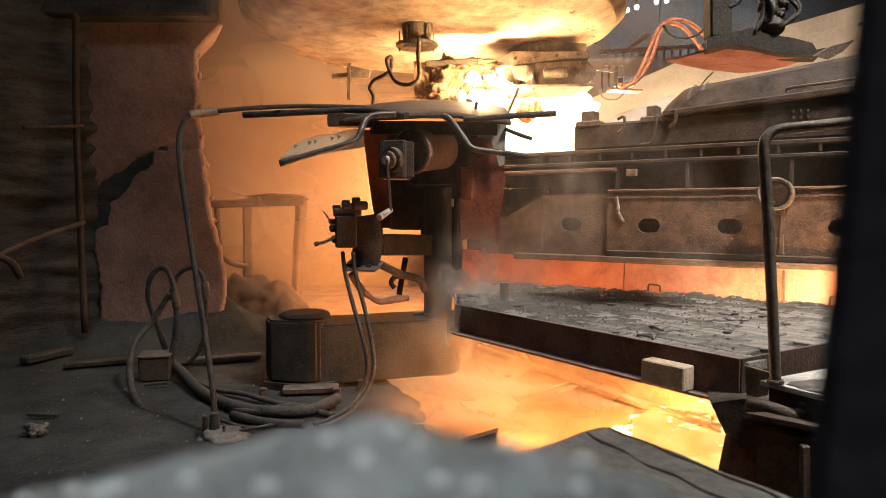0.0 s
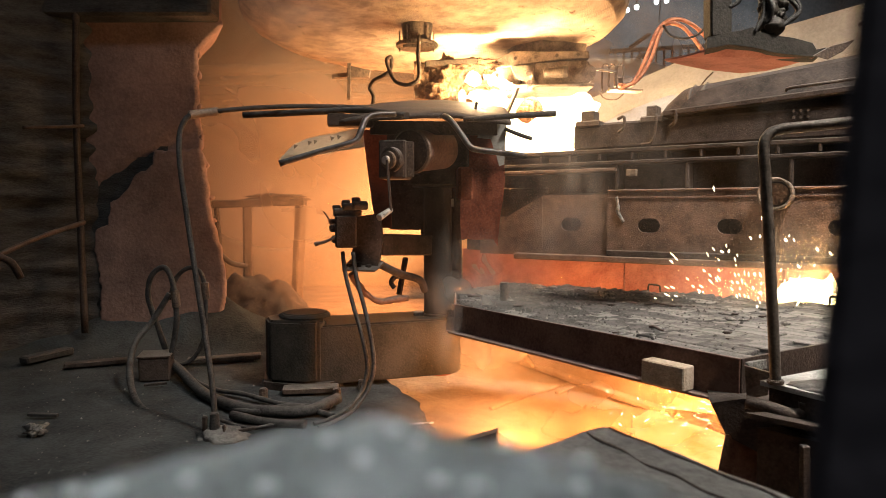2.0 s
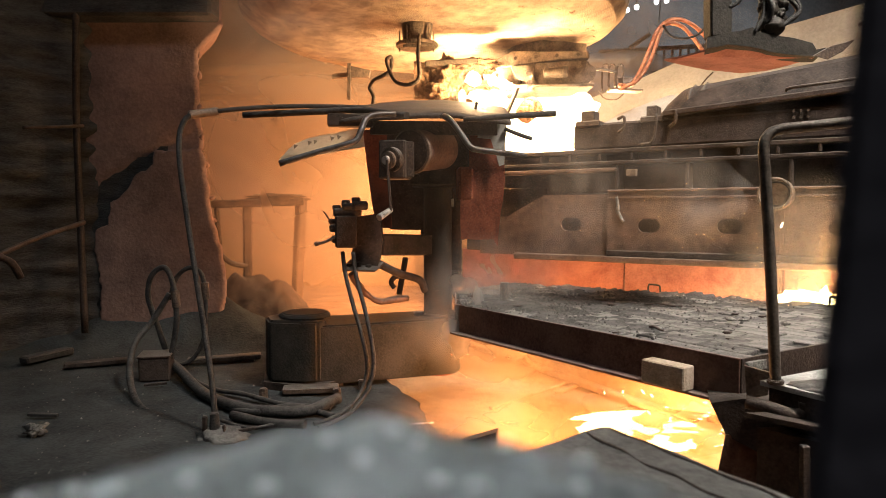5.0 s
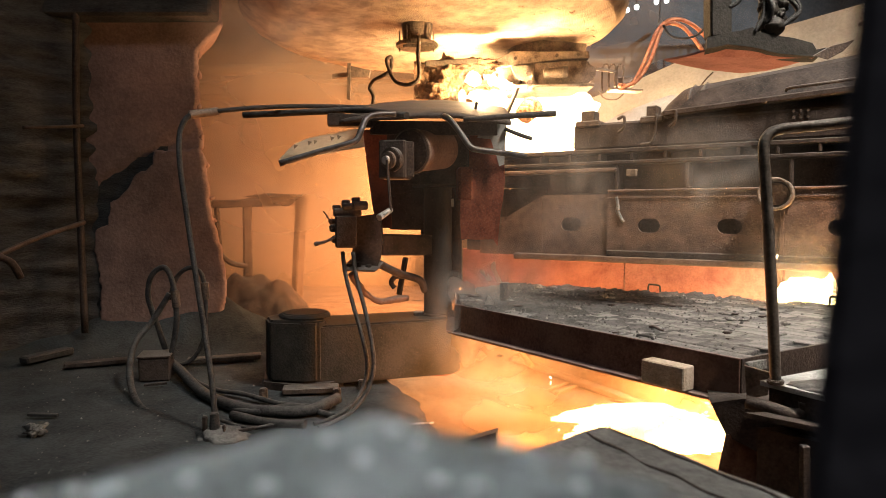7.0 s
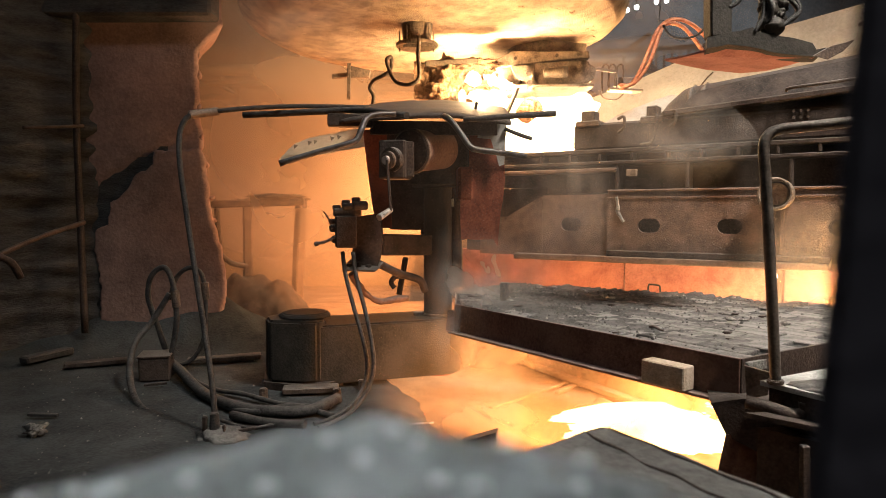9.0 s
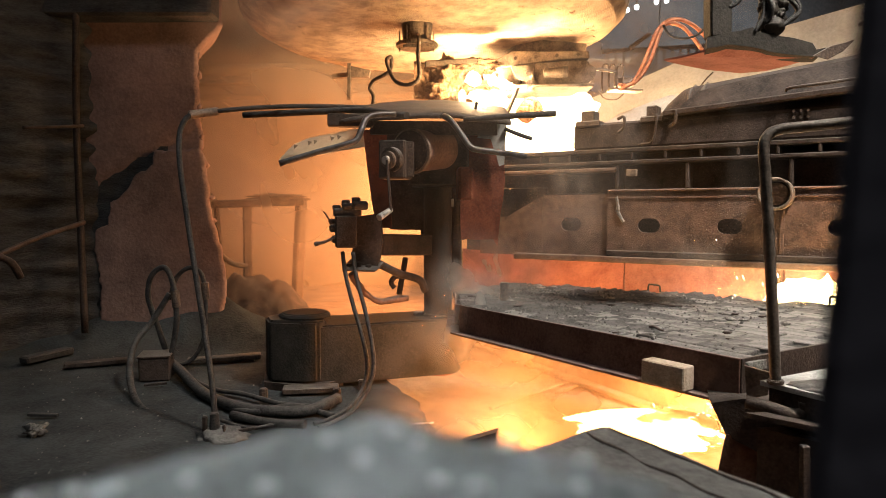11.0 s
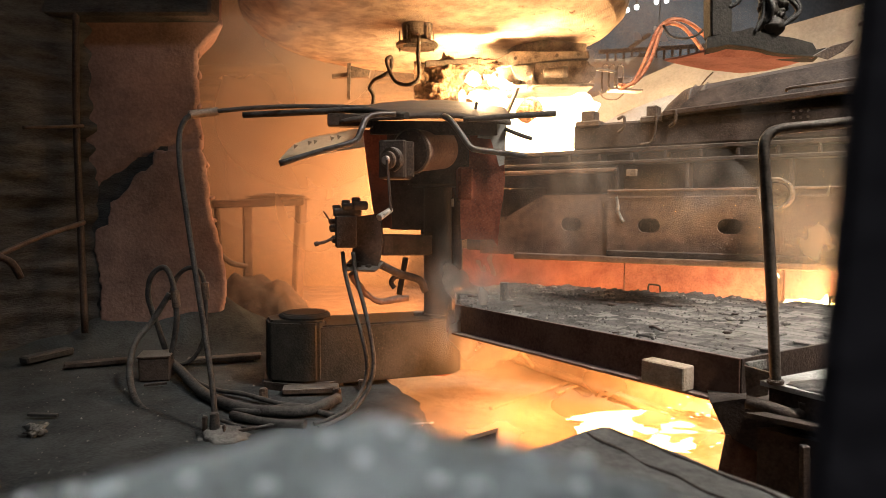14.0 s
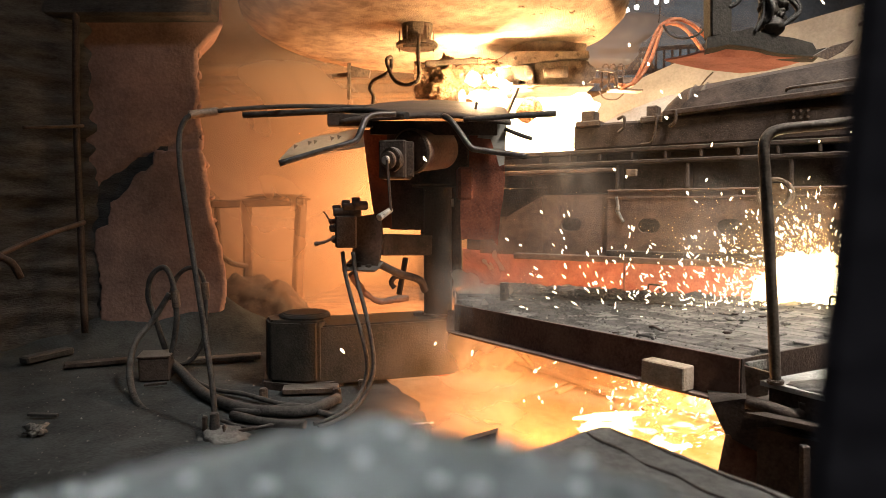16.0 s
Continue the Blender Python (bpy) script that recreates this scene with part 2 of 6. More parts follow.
def pipe(bm, pts, r, n=8, seg=10, rough=0.0):
    """A tube swept along a smooth line."""
    line = curve(pts, n) if n > 1 else [Vector(p) for p in pts]
    rings, up = [], Vector((0.31, 0.2, 0.93))
    for i, p in enumerate(line):
        d = (line[min(i + 1, len(line) - 1)] - line[max(i - 1, 0)]).normalized()
        s = d.cross(up)
        s = s.normalized() if s.length > 1e-4 else Vector((1, 0, 0))
        up = s.cross(d).normalized()
        k = r * (1 + rough * jit(p, 14))
        rings.append([bm.verts.new(p + (s * math.cos(a) + up * math.sin(a)) * k) for a in (j * math.tau / seg for j in range(seg))])
    for a, b in zip(rings, rings[1:]):
        for j in range(seg):
            bm.faces.new((a[j], a[(j + 1) % seg], b[(j + 1) % seg], b[j])).smooth = True
    bm.faces.new(rings[0][::-1])
    bm.faces.new(rings[-1])
    return bm


def slab(bm, pts, thick):
    """A plate: the outline pts, thickened along the vector thick."""
    t = Vector(thick)
    a = [bm.verts.new(p) for p in pts]
    b = [bm.verts.new(Vector(p) + t) for p in pts]
    n = len(a)
    bm.faces.new(a[::-1])
    bm.faces.new(b)
    for i in range(n):
        bm.faces.new((a[i], a[(i + 1) % n], b[(i + 1) % n], b[i]))
    bmesh.ops.recalc_face_normals(bm, faces=bm.faces)
    return bm


def ragged(pts, step=0.06, amp=0.02, seed=0.0):
    """The outline pts with uneven, broken edges."""
    out = []
    n = len(pts)
    for i in range(n):
        a, b = Vector(pts[i]), Vector(pts[(i + 1) % n])
        k = max(1, int((b - a).length / step))
        for j in range(k):
            p = a.lerp(b, j / k)
            out.append(p + Vector((jit(p, 9, seed), 0, jit(p, 9, seed + 8))) * amp)
    return out


def sheet(bm, nx, ny, f):
    """A grid of nx by ny cells whose corners f(u, v) gives."""
    v = [[bm.verts.new(f(i / nx, j / ny)) for i in range(nx + 1)] for j in range(ny + 1)]
    for j in range(ny):
        for i in range(nx):
            bm.faces.new((v[j][i], v[j][i + 1], v[j + 1][i + 1], v[j + 1][i])).smooth = True
    return bm


def lump(bm, centre, size, sub=3, amp=0.25, k=1.6, seed=0.0):
    """A rough, uneven lump."""
    b = bmesh.new()
    bmesh.ops.create_icosphere(b, subdivisions=sub, radius=1.0)
    for v in b.verts:
        p = v.co.normalized()
        g = 1 + amp * jit(p, k, seed) + amp * 0.5 * jit(p, k * 3, seed + 5) + amp * 0.25 * jit(p, k * 8, seed + 9)
        v.co = Vector((p.x * size[0], p.y * size[1], p.z * size[2])) * g + Vector(centre)
    for f in b.faces:
        f.smooth = True
    join_into(bm, b)
    return bm


HOME = {}


def shade(bm):
    """Smooth faces that stay creased at sharp edges."""
    if any(f.smooth for f in bm.faces):
        return
    for f in bm.faces:
        f.smooth = True
    for e in bm.edges:
        if len(e.link_faces) == 2 and e.calc_face_angle(0) > 0.6:
            e.smooth = False


def thing(name, place, label, category, group="", kind=""):
    """An Empty at a thing's base that carries its parts."""
    ob = tagged(new(name), label, category, group, kind)
    ob.location = place
    HOME[ob.name] = Vector(place)
    return ob


def part(name, bm, material, parent, label=""):
    """Links a bmesh, given in the place's metres, as one mesh under a thing or a part."""
    base = HOME[parent.name]
    bmesh.ops.translate(bm, vec=-base, verts=bm.verts)
    shade(bm)
    me = bpy.data.meshes.new(name)
    bm.to_mesh(me)
    bm.free()
    me.materials.append(material)
    ob = new(name, me)
    ob.parent = parent
    HOME[ob.name] = base
    if label:
        tagged(ob, label)
    return ob


def solo(name, bm, material, place, label, category, group="", kind=""):
    """A thing that is a single mesh."""
    bmesh.ops.translate(bm, vec=-Vector(place), verts=bm.verts)
    shade(bm)
    me = bpy.data.meshes.new(name)
    bm.to_mesh(me)
    bm.free()
    me.materials.append(material)
    ob = tagged(new(name, me), label, category, group, kind)
    ob.location = place
    HOME[ob.name] = Vector(place)
    return ob


NEW = bmesh.new


# ---- the setting ----
def rubble(n, spot, lo, hi, seed):
    random.seed(seed)
    verts, faces = [], []
    for i in range(n):
        c, r = spot(), lo + (hi - lo) * random.random() ** 3
        k = len(verts)
        for v in ((1, 0, -0.3), (-0.5, 0.87, -0.3), (-0.5, -0.87, -0.3), (0.2, 0.1, 0.8), (-0.3, 0.3, 0.5)):
            verts.append(c + Vector(v) * r * random.uniform(0.6, 1.2))
        faces += [(k, k + 1, k + 3), (k + 1, k + 4, k + 3), (k + 1, k + 2, k + 4), (k + 2, k, k + 3), (k + 2, k + 3, k + 4), (k, k + 2, k + 1)]
    me = bpy.data.meshes.new("grit")
    me.from_pydata(verts, [], faces)
    bm = NEW()
    bm.from_mesh(me)
    bpy.data.meshes.remove(me)
    return bm


def setting():
    # trench and ground: one sheet
    bm = sheet(NEW(), 60, 70, lambda u, v: Vector((-9 + 18 * u, -3 + 21 * v, -0.36 + 0.03 * noise.noise(Vector((u * 40, v * 46, 0))))))
    solo("ground", bm, PIT, (0, 6, -0.36), "rough refractory-lined trench bottom, dusty and heat-stained", "ground", kind="structure")

    # casting floor: a broken-edged slab covered with dust
    def edge(y):
        for (y0, x0), (y1, x1) in zip(FLOOR_EDGE, FLOOR_EDGE[1:]):
            if y <= y1:
                return x0 + (x1 - x0) * (y - y0) / (y1 - y0)
        return FLOOR_EDGE[-1][1]
    bm = NEW()

    def top(u, v):
        y = -4.0 + 15.5 * v
        e = edge(y) + 0.07 * noise.noise(Vector((y * 3.1, 1, 0))) + 0.03 * noise.noise(Vector((y * 11, 4, 0)))
        x = -7.0 + (e + 7.0) * (1 - (1 - u) ** 1.7)
        heap = 0.16 * max(0, 1 - ((x + 2.1) / 1.0) ** 2 - ((y - 7.15) / 0.75) ** 2)
        bank = 0.3 * math.exp(-((y - 7.15) / 0.42) ** 2) * min(1, max(0, (x + 4.6) / 0.4)) * min(1, max(0, (-1.95 - x) / 0.5)) * (1 + 0.35 * noise.noise(Vector((x * 3, y * 3, 8))))
        z = bank + 0.02 * noise.noise(Vector((x * 2, y * 2, 0))) + 0.012 * noise.noise(Vector((x * 8, y * 8, 5))) + heap * (1 + 0.3 * noise.noise(Vector((x * 3, y * 3, 2))))
        return Vector((x, y, z))
    sheet(bm, 110, 180, top)
    rim = [e for e in bm.edges if e.is_boundary and all(v.co.x > edge(v.co.y) - 0.16 for v in e.verts)]
    ext = bmesh.ops.extrude_edge_only(bm, edges=rim)
    for v in ext["geom"]:
        if isinstance(v, bmesh.types.BMVert):
            v.co += Vector((-0.08 + 0.1 * noise.noise(v.co * 5), 0, -0.34))
    bmesh.ops.recalc_face_normals(bm, faces=bm.faces)
    solo("floor", bm, FLOORD, (-2.5, 4, 0), "dust-covered casting floor with a broken edge at the trench", "floor", kind="structure")

    # the hall round it all
    for name, size, at, m, lab in (
        ("wall_north", (23.2, 0.3, 7.2), (-8.4, 15.4, 3.2), BACK, "brick back wall, its even pale tan standing for lit haze"),
        ("wall_north_2", (26, 0.3, 12), (5.0, 19.0, 6.0), HALLM, "dim sheet-clad hall wall"),
        ("wall_west", (0.3, 24, 12), (-9.2, 7.0, 6.0), HALLM, "dim sheet-clad hall wall"),
        ("wall_east", (0.3, 24, 12), (11.5, 7.0, 6.0), HALLM, "dim sheet-clad hall wall"),
        ("wall_south", (22, 0.3, 12), (1.0, -4.2, 6.0), HALLM, "dim sheet-clad hall wall"),
    ):
        solo(name, box(NEW(), size, pose(*at)), m, at, lab, "wall", kind="structure")
    solo("ceiling", box(NEW(), (22, 25, 0.3), pose(1, 7.3, 12.1)), HALLM, (1, 7.3, 12.1), "dark hall roof", "ceiling", kind="structure")


FLOOR_EDGE = [(-4.0, 3.0), (0.0, 0.9), (0.6, 0.25), (3.4, 0.05), (4.3, -0.1), (4.75, -0.2), (5.4, -0.5), (6.4, -1.15), (7.6, -1.75), (9.0, -2.6), (11.5, -3.4)]
setting()


def wall_courses():
    """Bulging courses of the near sooty wall."""
    base = (-4.6, 6.2, 0)
    wall = thing("wall_west_2", base, "soot-black masonry wall with bulging courses", "wall", kind="structure")
    a, b = Vector((-6.6, 4.55, 0)), Vector((-3.72, 7.0, 0))
    out = Vector((0.65, -0.76, 0))

    def face(u, v):
        p = a.lerp(b, u)
        z = 5.2 * v
        wave = 0.035 * math.sin(z * 25 + 2.6 * noise.noise(Vector((u * 5, z, 0)))) * (0.6 + noise.noise(Vector((u * 9, z * 2, 4))))
        return p + out * (wave + 0.07 * noise.noise(Vector((u * 8, z * 2, 1)))) + Vector((0, 0, z))
    bm = sheet(NEW(), 50, 150, face)
    part("wall_face", bm, BRICKY, wall)
    bm = slab(NEW(), [a - out * 0.08, b - out * 0.08, b - out * 0.5, a - out * 0.5], (0, 0, 5.2))
    part("wall_core", bm, BRICKY, wall)
    for pts, r in (([(-3.796, 5.9, 2.159), (-3.66, 6.1, 2.19), (-3.585, 6.5, 2.253)], 0.016), ([(-3.472, 5, 1.051), (-3.429, 5.5, 1.184), (-3.549, 6.4, 1.294)], 0.022), ([(-3.394, 4.9, 1.071), (-3.31, 4.95, 1.006), (-3.277, 5, 0.888)], 0.03)):
        part("bar", pipe(NEW(), pts, r, 6, 8, 0.3), DARK, wall, "dusty bar standing out of the wall")
    part("conduit", pipe(NEW(), [(-3.748, 6.75, 3.674), (-3.789, 6.75, 2.418), (-3.752, 6.7, 1.254), (-3.685, 6.6, 0.152)], 0.035, 5, 10, 0.1), DARK, wall, "dark vertical conduit")


def along(keys, z):
    """The value that keys of (z, value) give at z."""
    if z <= keys[0][0]:
        return keys[0][1]
    for (z0, v0), (z1, v1) in zip(keys, keys[1:]):
        if z <= z1:
            return v0 + (v1 - v0) * (z - z0) / (z1 - z0)
    return keys[-1][1]


PILLAR_EDGE = [(-0.1, -2.36), (0.63, -2.36), (1.0, -2.39), (1.25, -2.47), (1.85, -2.54), (2.1, -2.585), (2.46, -2.612), (3.05, -2.612), (3.12, -2.6), (3.38, -2.36), (4.6, -2.35)]
# left limit of the lower coat and lower limit of the upper coat
LOW_COAT = [(0.0, -3.74), (0.63, -3.72), (1.0, -3.78), (1.19, -3.76), (1.25, -3.63), (1.52, -3.59), (1.61, -3.44), (1.76, -3.34), (1.88, -3.13), (2.03, -3.09), (2.05, -2.94), (2.09, -2.3)]


def pillar():
    base = (-3.05, 7.3, 0)
    ob = thing("pillar", base, "burnt red-brown plastered pillar with broken plaster and a wider head", "pillar", kind="structure")

    def skin(x, z):
        """Depth of the plaster: two coats with a worn-out hollow between them."""
        lim = along(LOW_COAT, z + 0.05 * noise.noise(Vector((x * 5, 2, z * 5)))) + 0.03 * noise.noise(Vector((z * 13, x * 13, 1)))
        low = min(1, max(0, (x - lim) / 0.03))
        over = z - (1.28 + 0.62 * (x + 3.85)) + 0.08 * noise.noise(Vector((x * 4, 7, z * 4)))
        high = min(1, max(0, (over - 0.26) / 0.14))
        return 0.075 * max(low, high * 0.6)

    def shaft(u, v):
        z = -0.1 + 4.7 * v
        e = along(PILLAR_EDGE, z) + 0.025 * noise.noise(Vector((1, 0, z * 2.3))) + 0.022 * noise.noise(Vector((7, 0, z * 7))) + 0.012 * noise.noise(Vector((3, 0, z * 21)))
        if u < 0.8:
            k = u / 0.8
            x, y = -4.0 + (e - 0.05 + 4.0) * k, 7.02
        else:
            k = (u - 0.8) / 0.2
            a = min(1, k * 2) * math.pi / 2
            x, y = e - 0.05 + 0.05 * math.sin(a), 7.07 - 0.05 * math.cos(a) + max(0, k - 0.5) * 1.3
            x -= max(0, k - 0.5) * 0.62
        n = 0.02 * noise.noise(Vector((x * 1.6, y, z * 1.6))) + 0.004 * noise.noise(Vector((x * 9, y * 9, z * 9))) + 0.002 * noise.noise(Vector((x * 30, y * 30, z * 30)))
        return Vector((x, y - n - skin(x, z), z))
    part("shaft", sheet(NEW(), 150, 300, shaft), PLASTER, ob)

    def hollow(u, v):
        x, z = -4.0 + 1.05 * u, 2.1 * v
        n = 0.02 * noise.noise(Vector((x * 1.6, 7.02, z * 1.6))) + 0.008 * noise.noise(Vector((x * 12, 1, z * 12)))
        return Vector((x, 7.0 - n, z))
    part("bare_masonry", sheet(NEW(), 40, 70, hollow), BRICKY, ob, "dark bare masonry where the plaster is lost")
    # dark beam added to imitate the shade on the pillar's head
    part("head_shade_beam", box(NEW(), (2.3, 0.3, 1.2), pose(-3.52, 6.86, 4.0), 0.03), BRICKY, ob, "dark beam standing in for shade across the pillar's head")
    part("core", box(NEW(), (1.1, 0.5, 4.6), pose(-3.6, 7.45, 2.3), 0.02), PLASTER, ob)
    random.seed(5)
    for i in range(7):
        z = (3.08, 2.86, 2.52, 2.2, 1.9, 1.55, 1.3)[i]
        p = Vector((along(PILLAR_EDGE, z) - 0.01, 7.04, z))
        part("plaster_crumb", lump(NEW(), p, (random.uniform(0.02, 0.035), 0.04, random.uniform(0.02, 0.05)), 2, 0.5, 1.6, i), PLASTER, ob)


def back_bay():
    """Ducts, girders and brickwork at the far end of the glowing bay."""
    for i, (y0, za, zb, r) in enumerate(((14.2, 4.436, 4.584, 0.12), (14.4, 4.202, 4.277, 0.06), (14.3, 3.883, 3.958, 0.07))):
        a, b = (-5.555, 14, 5.882)[0], (4.382, 14, 5.882)[0]
        g = thing("duct", (a, y0, za), "hazy horizontal pipe run along the brick wall", "pipe", "pipe runs", )
        part("pipe", pipe(NEW(), [(a, y0, za), ((a + b) / 2, y0, (za + zb) / 2 + 0.03), (b, y0, zb)], r, 6, 12), BACK, g)
        for k in range(7):
            x = a + (b - a) * (k + 0.5) / 7
            part("bracket", box(NEW(), (0.06, 15.25 - y0, 0.06), pose(x, (15.25 + y0) / 2, za - r)), BACK, g)
    # far cabinets against the wall
    for x, z, w, h in ((-2.215, 3.566, 1.3, 0.7), (-2.851, 1.973, 0.9, 0.5), (-4.951, 2.164, 0.6, 0.5)):
        p = (x, 14.6, z)
        c = thing("wall_cabinet", p, "dim box-shaped cabinet hung on the back wall", "cabinet", "far cabinets")
        part("casing", box(NEW(), (w, 0.8, h), pose(p[0], 14.85, p[2]), 0.03), BACK, c)
        part("lid", box(NEW(), (w + 0.1, 0.86, 0.05), pose(p[0], 14.84, p[2] + h / 2 + 0.03), 0.01), BACK, c)


def railing_frame():
    """Scaled steel guard frame standing in the spoil."""
    base = (-2.363, 8.3, 0.162)
    ob = thing("guard_frame", base, "slag-crusted steel guard frame standing in spoil", "railing")
    for pts, w in (([(-1.813, 8.3, 1.566), (-1.958, 8.4, -0.562)], 0.13), ([(-2.507, 8.3, 1.508), (-2.551, 8.4, -0.562)], 0.11), ([(-2.905, 8.3, 1.508), (-2.851, 8.4, 0.036)], 0.07)):
        part("post", bar(NEW(), pts[0], pts[1], w, w * 0.8, 0.015), STEEL, ob)
    part("top_rail", bar(NEW(), (-2.941, 8.28, 1.494), (-1.758, 8.28, 1.53), 0.13, 0.1, 0.015), STEEL, ob)
    part("slag_crust", lump(NEW(), (-2.118, 8.28, 1.58), (0.36, 0.09, 0.05), 3, 0.5, 3, 4), STEEL, ob, "crust of slag on the top rail")
    part("stay", pipe(NEW(), [(-2.811, 8.2, 0.849), (-2.684, 8.2, 0.748), (-2.499, 8.25, 0.701)], 0.035, 6, 8, 0.2), STEEL, ob)
    def heap(u, v):
        x, y = -2.36 + 1.9 * (u - 0.5), 8.0 + 1.3 * (v - 0.5)
        p = Vector((x, y, 0))
        h = 0.62 * math.exp(-((x + 2.3) / 0.62) ** 4 - ((y - 8.0) / 0.42) ** 2) * (1 - 0.12 * (x + 2.3))
        return Vector((x, y, h * (1 + 0.2 * noise.noise(p * 4)) + 0.04 * noise.noise(p * 11) + 0.02 * noise.noise(p * 27) - 0.02))
    # the heap's dark colour stands for the shade of its backlit side
    solo("debris_heap", sheet(NEW(), 60, 44, heap), DARK, (-2.3, 8.0, 0), "heap of dust and debris by the guard frame, coloured dark as backlit", "heap", kind="stuff")


wall_courses()
pillar()
back_bay()
railing_frame()

# ---- tundish car: s runs along it, w away from the camera ----
ORG, ALONG, AWAY = Vector((0.78, 6.2, 0)), Vector((0.85, -0.5268, 0)), Vector((0.5268, 0.85, 0))
CAR = Matrix(((0.85, 0.5268, 0, 0.78), (-0.5268, 0.85, 0, 6.2), (0, 0, 1, 0), (0, 0, 0, 1)))


def on_car(s, w, z):
    return ORG + ALONG * s + AWAY * w + Vector((0, 0, z))


def car_box(bm, s0, s1, w0, w1, z0, z1, bevel=0.008):
    return box(bm, (abs(s1 - s0), abs(w1 - w0), abs(z1 - z0)), CAR @ pose((s0 + s1) / 2, (w0 + w1) / 2, (z0 + z1) / 2), bevel)


def holed_panel(bm, s0, s1, z0, z1, w, thick, hs, hz, rx, rz):
    """A panel with one slotted hole right through it."""
    seg = 28
    ring, rect = [], []
    for i in range(seg):
        a = math.tau * i / seg
        c, s = math.cos(a), math.sin(a)
        flat = rx - rz
        ring.append((hs + rz * c + math.copysign(flat, c) * (abs(c) > 1e-6), hz + rz * s))
        k = min(abs((s1 - hs if c > 0 else hs - s0) / c) if abs(c) > 1e-6 else 1e9, abs((z1 - hz if s > 0 else hz - z0) / s) if abs(s) > 1e-6 else 1e9)
        rect.append((hs + c * k, hz + s * k))
    f = [[bm.verts.new(on_car(s, ww, z)) for s, z in loop] for loop, ww in ((ring, w), (rect, w), (ring, w + thick), (rect, w + thick))]
    for i in range(seg):
        j = (i + 1) % seg
        bm.faces.new((f[0][i], f[0][j], f[1][j], f[1][i]))
        bm.faces.new((f[2][i], f[2][j], f[3][j], f[3][i]))
        bm.faces.new((f[0][i], f[0][j], f[2][j], f[2][i]))
    # corners
    for ww, fl in ((w, f[1]), (w + thick, f[3])):
        for cs, cz in ((s0, z0), (s1, z0), (s1, z1), (s0, z1)):
            near = sorted(range(seg), key=lambda i: (rect[i][0] - cs) ** 2 + (rect[i][1] - cz) ** 2)
            on_s = [i for i in near if abs(rect[i][0] - cs) < 1e-5][:1]
            on_z = [i for i in near if abs(rect[i][1] - cz) < 1e-5][:1]
            if on_s and on_z and on_s[0] != on_z[0]:
                bm.faces.new((fl[on_s[0]], fl[on_z[0]], bm.verts.new(on_car(cs, ww, cz))))
    bmesh.ops.recalc_face_normals(bm, faces=bm.faces)
    return bm


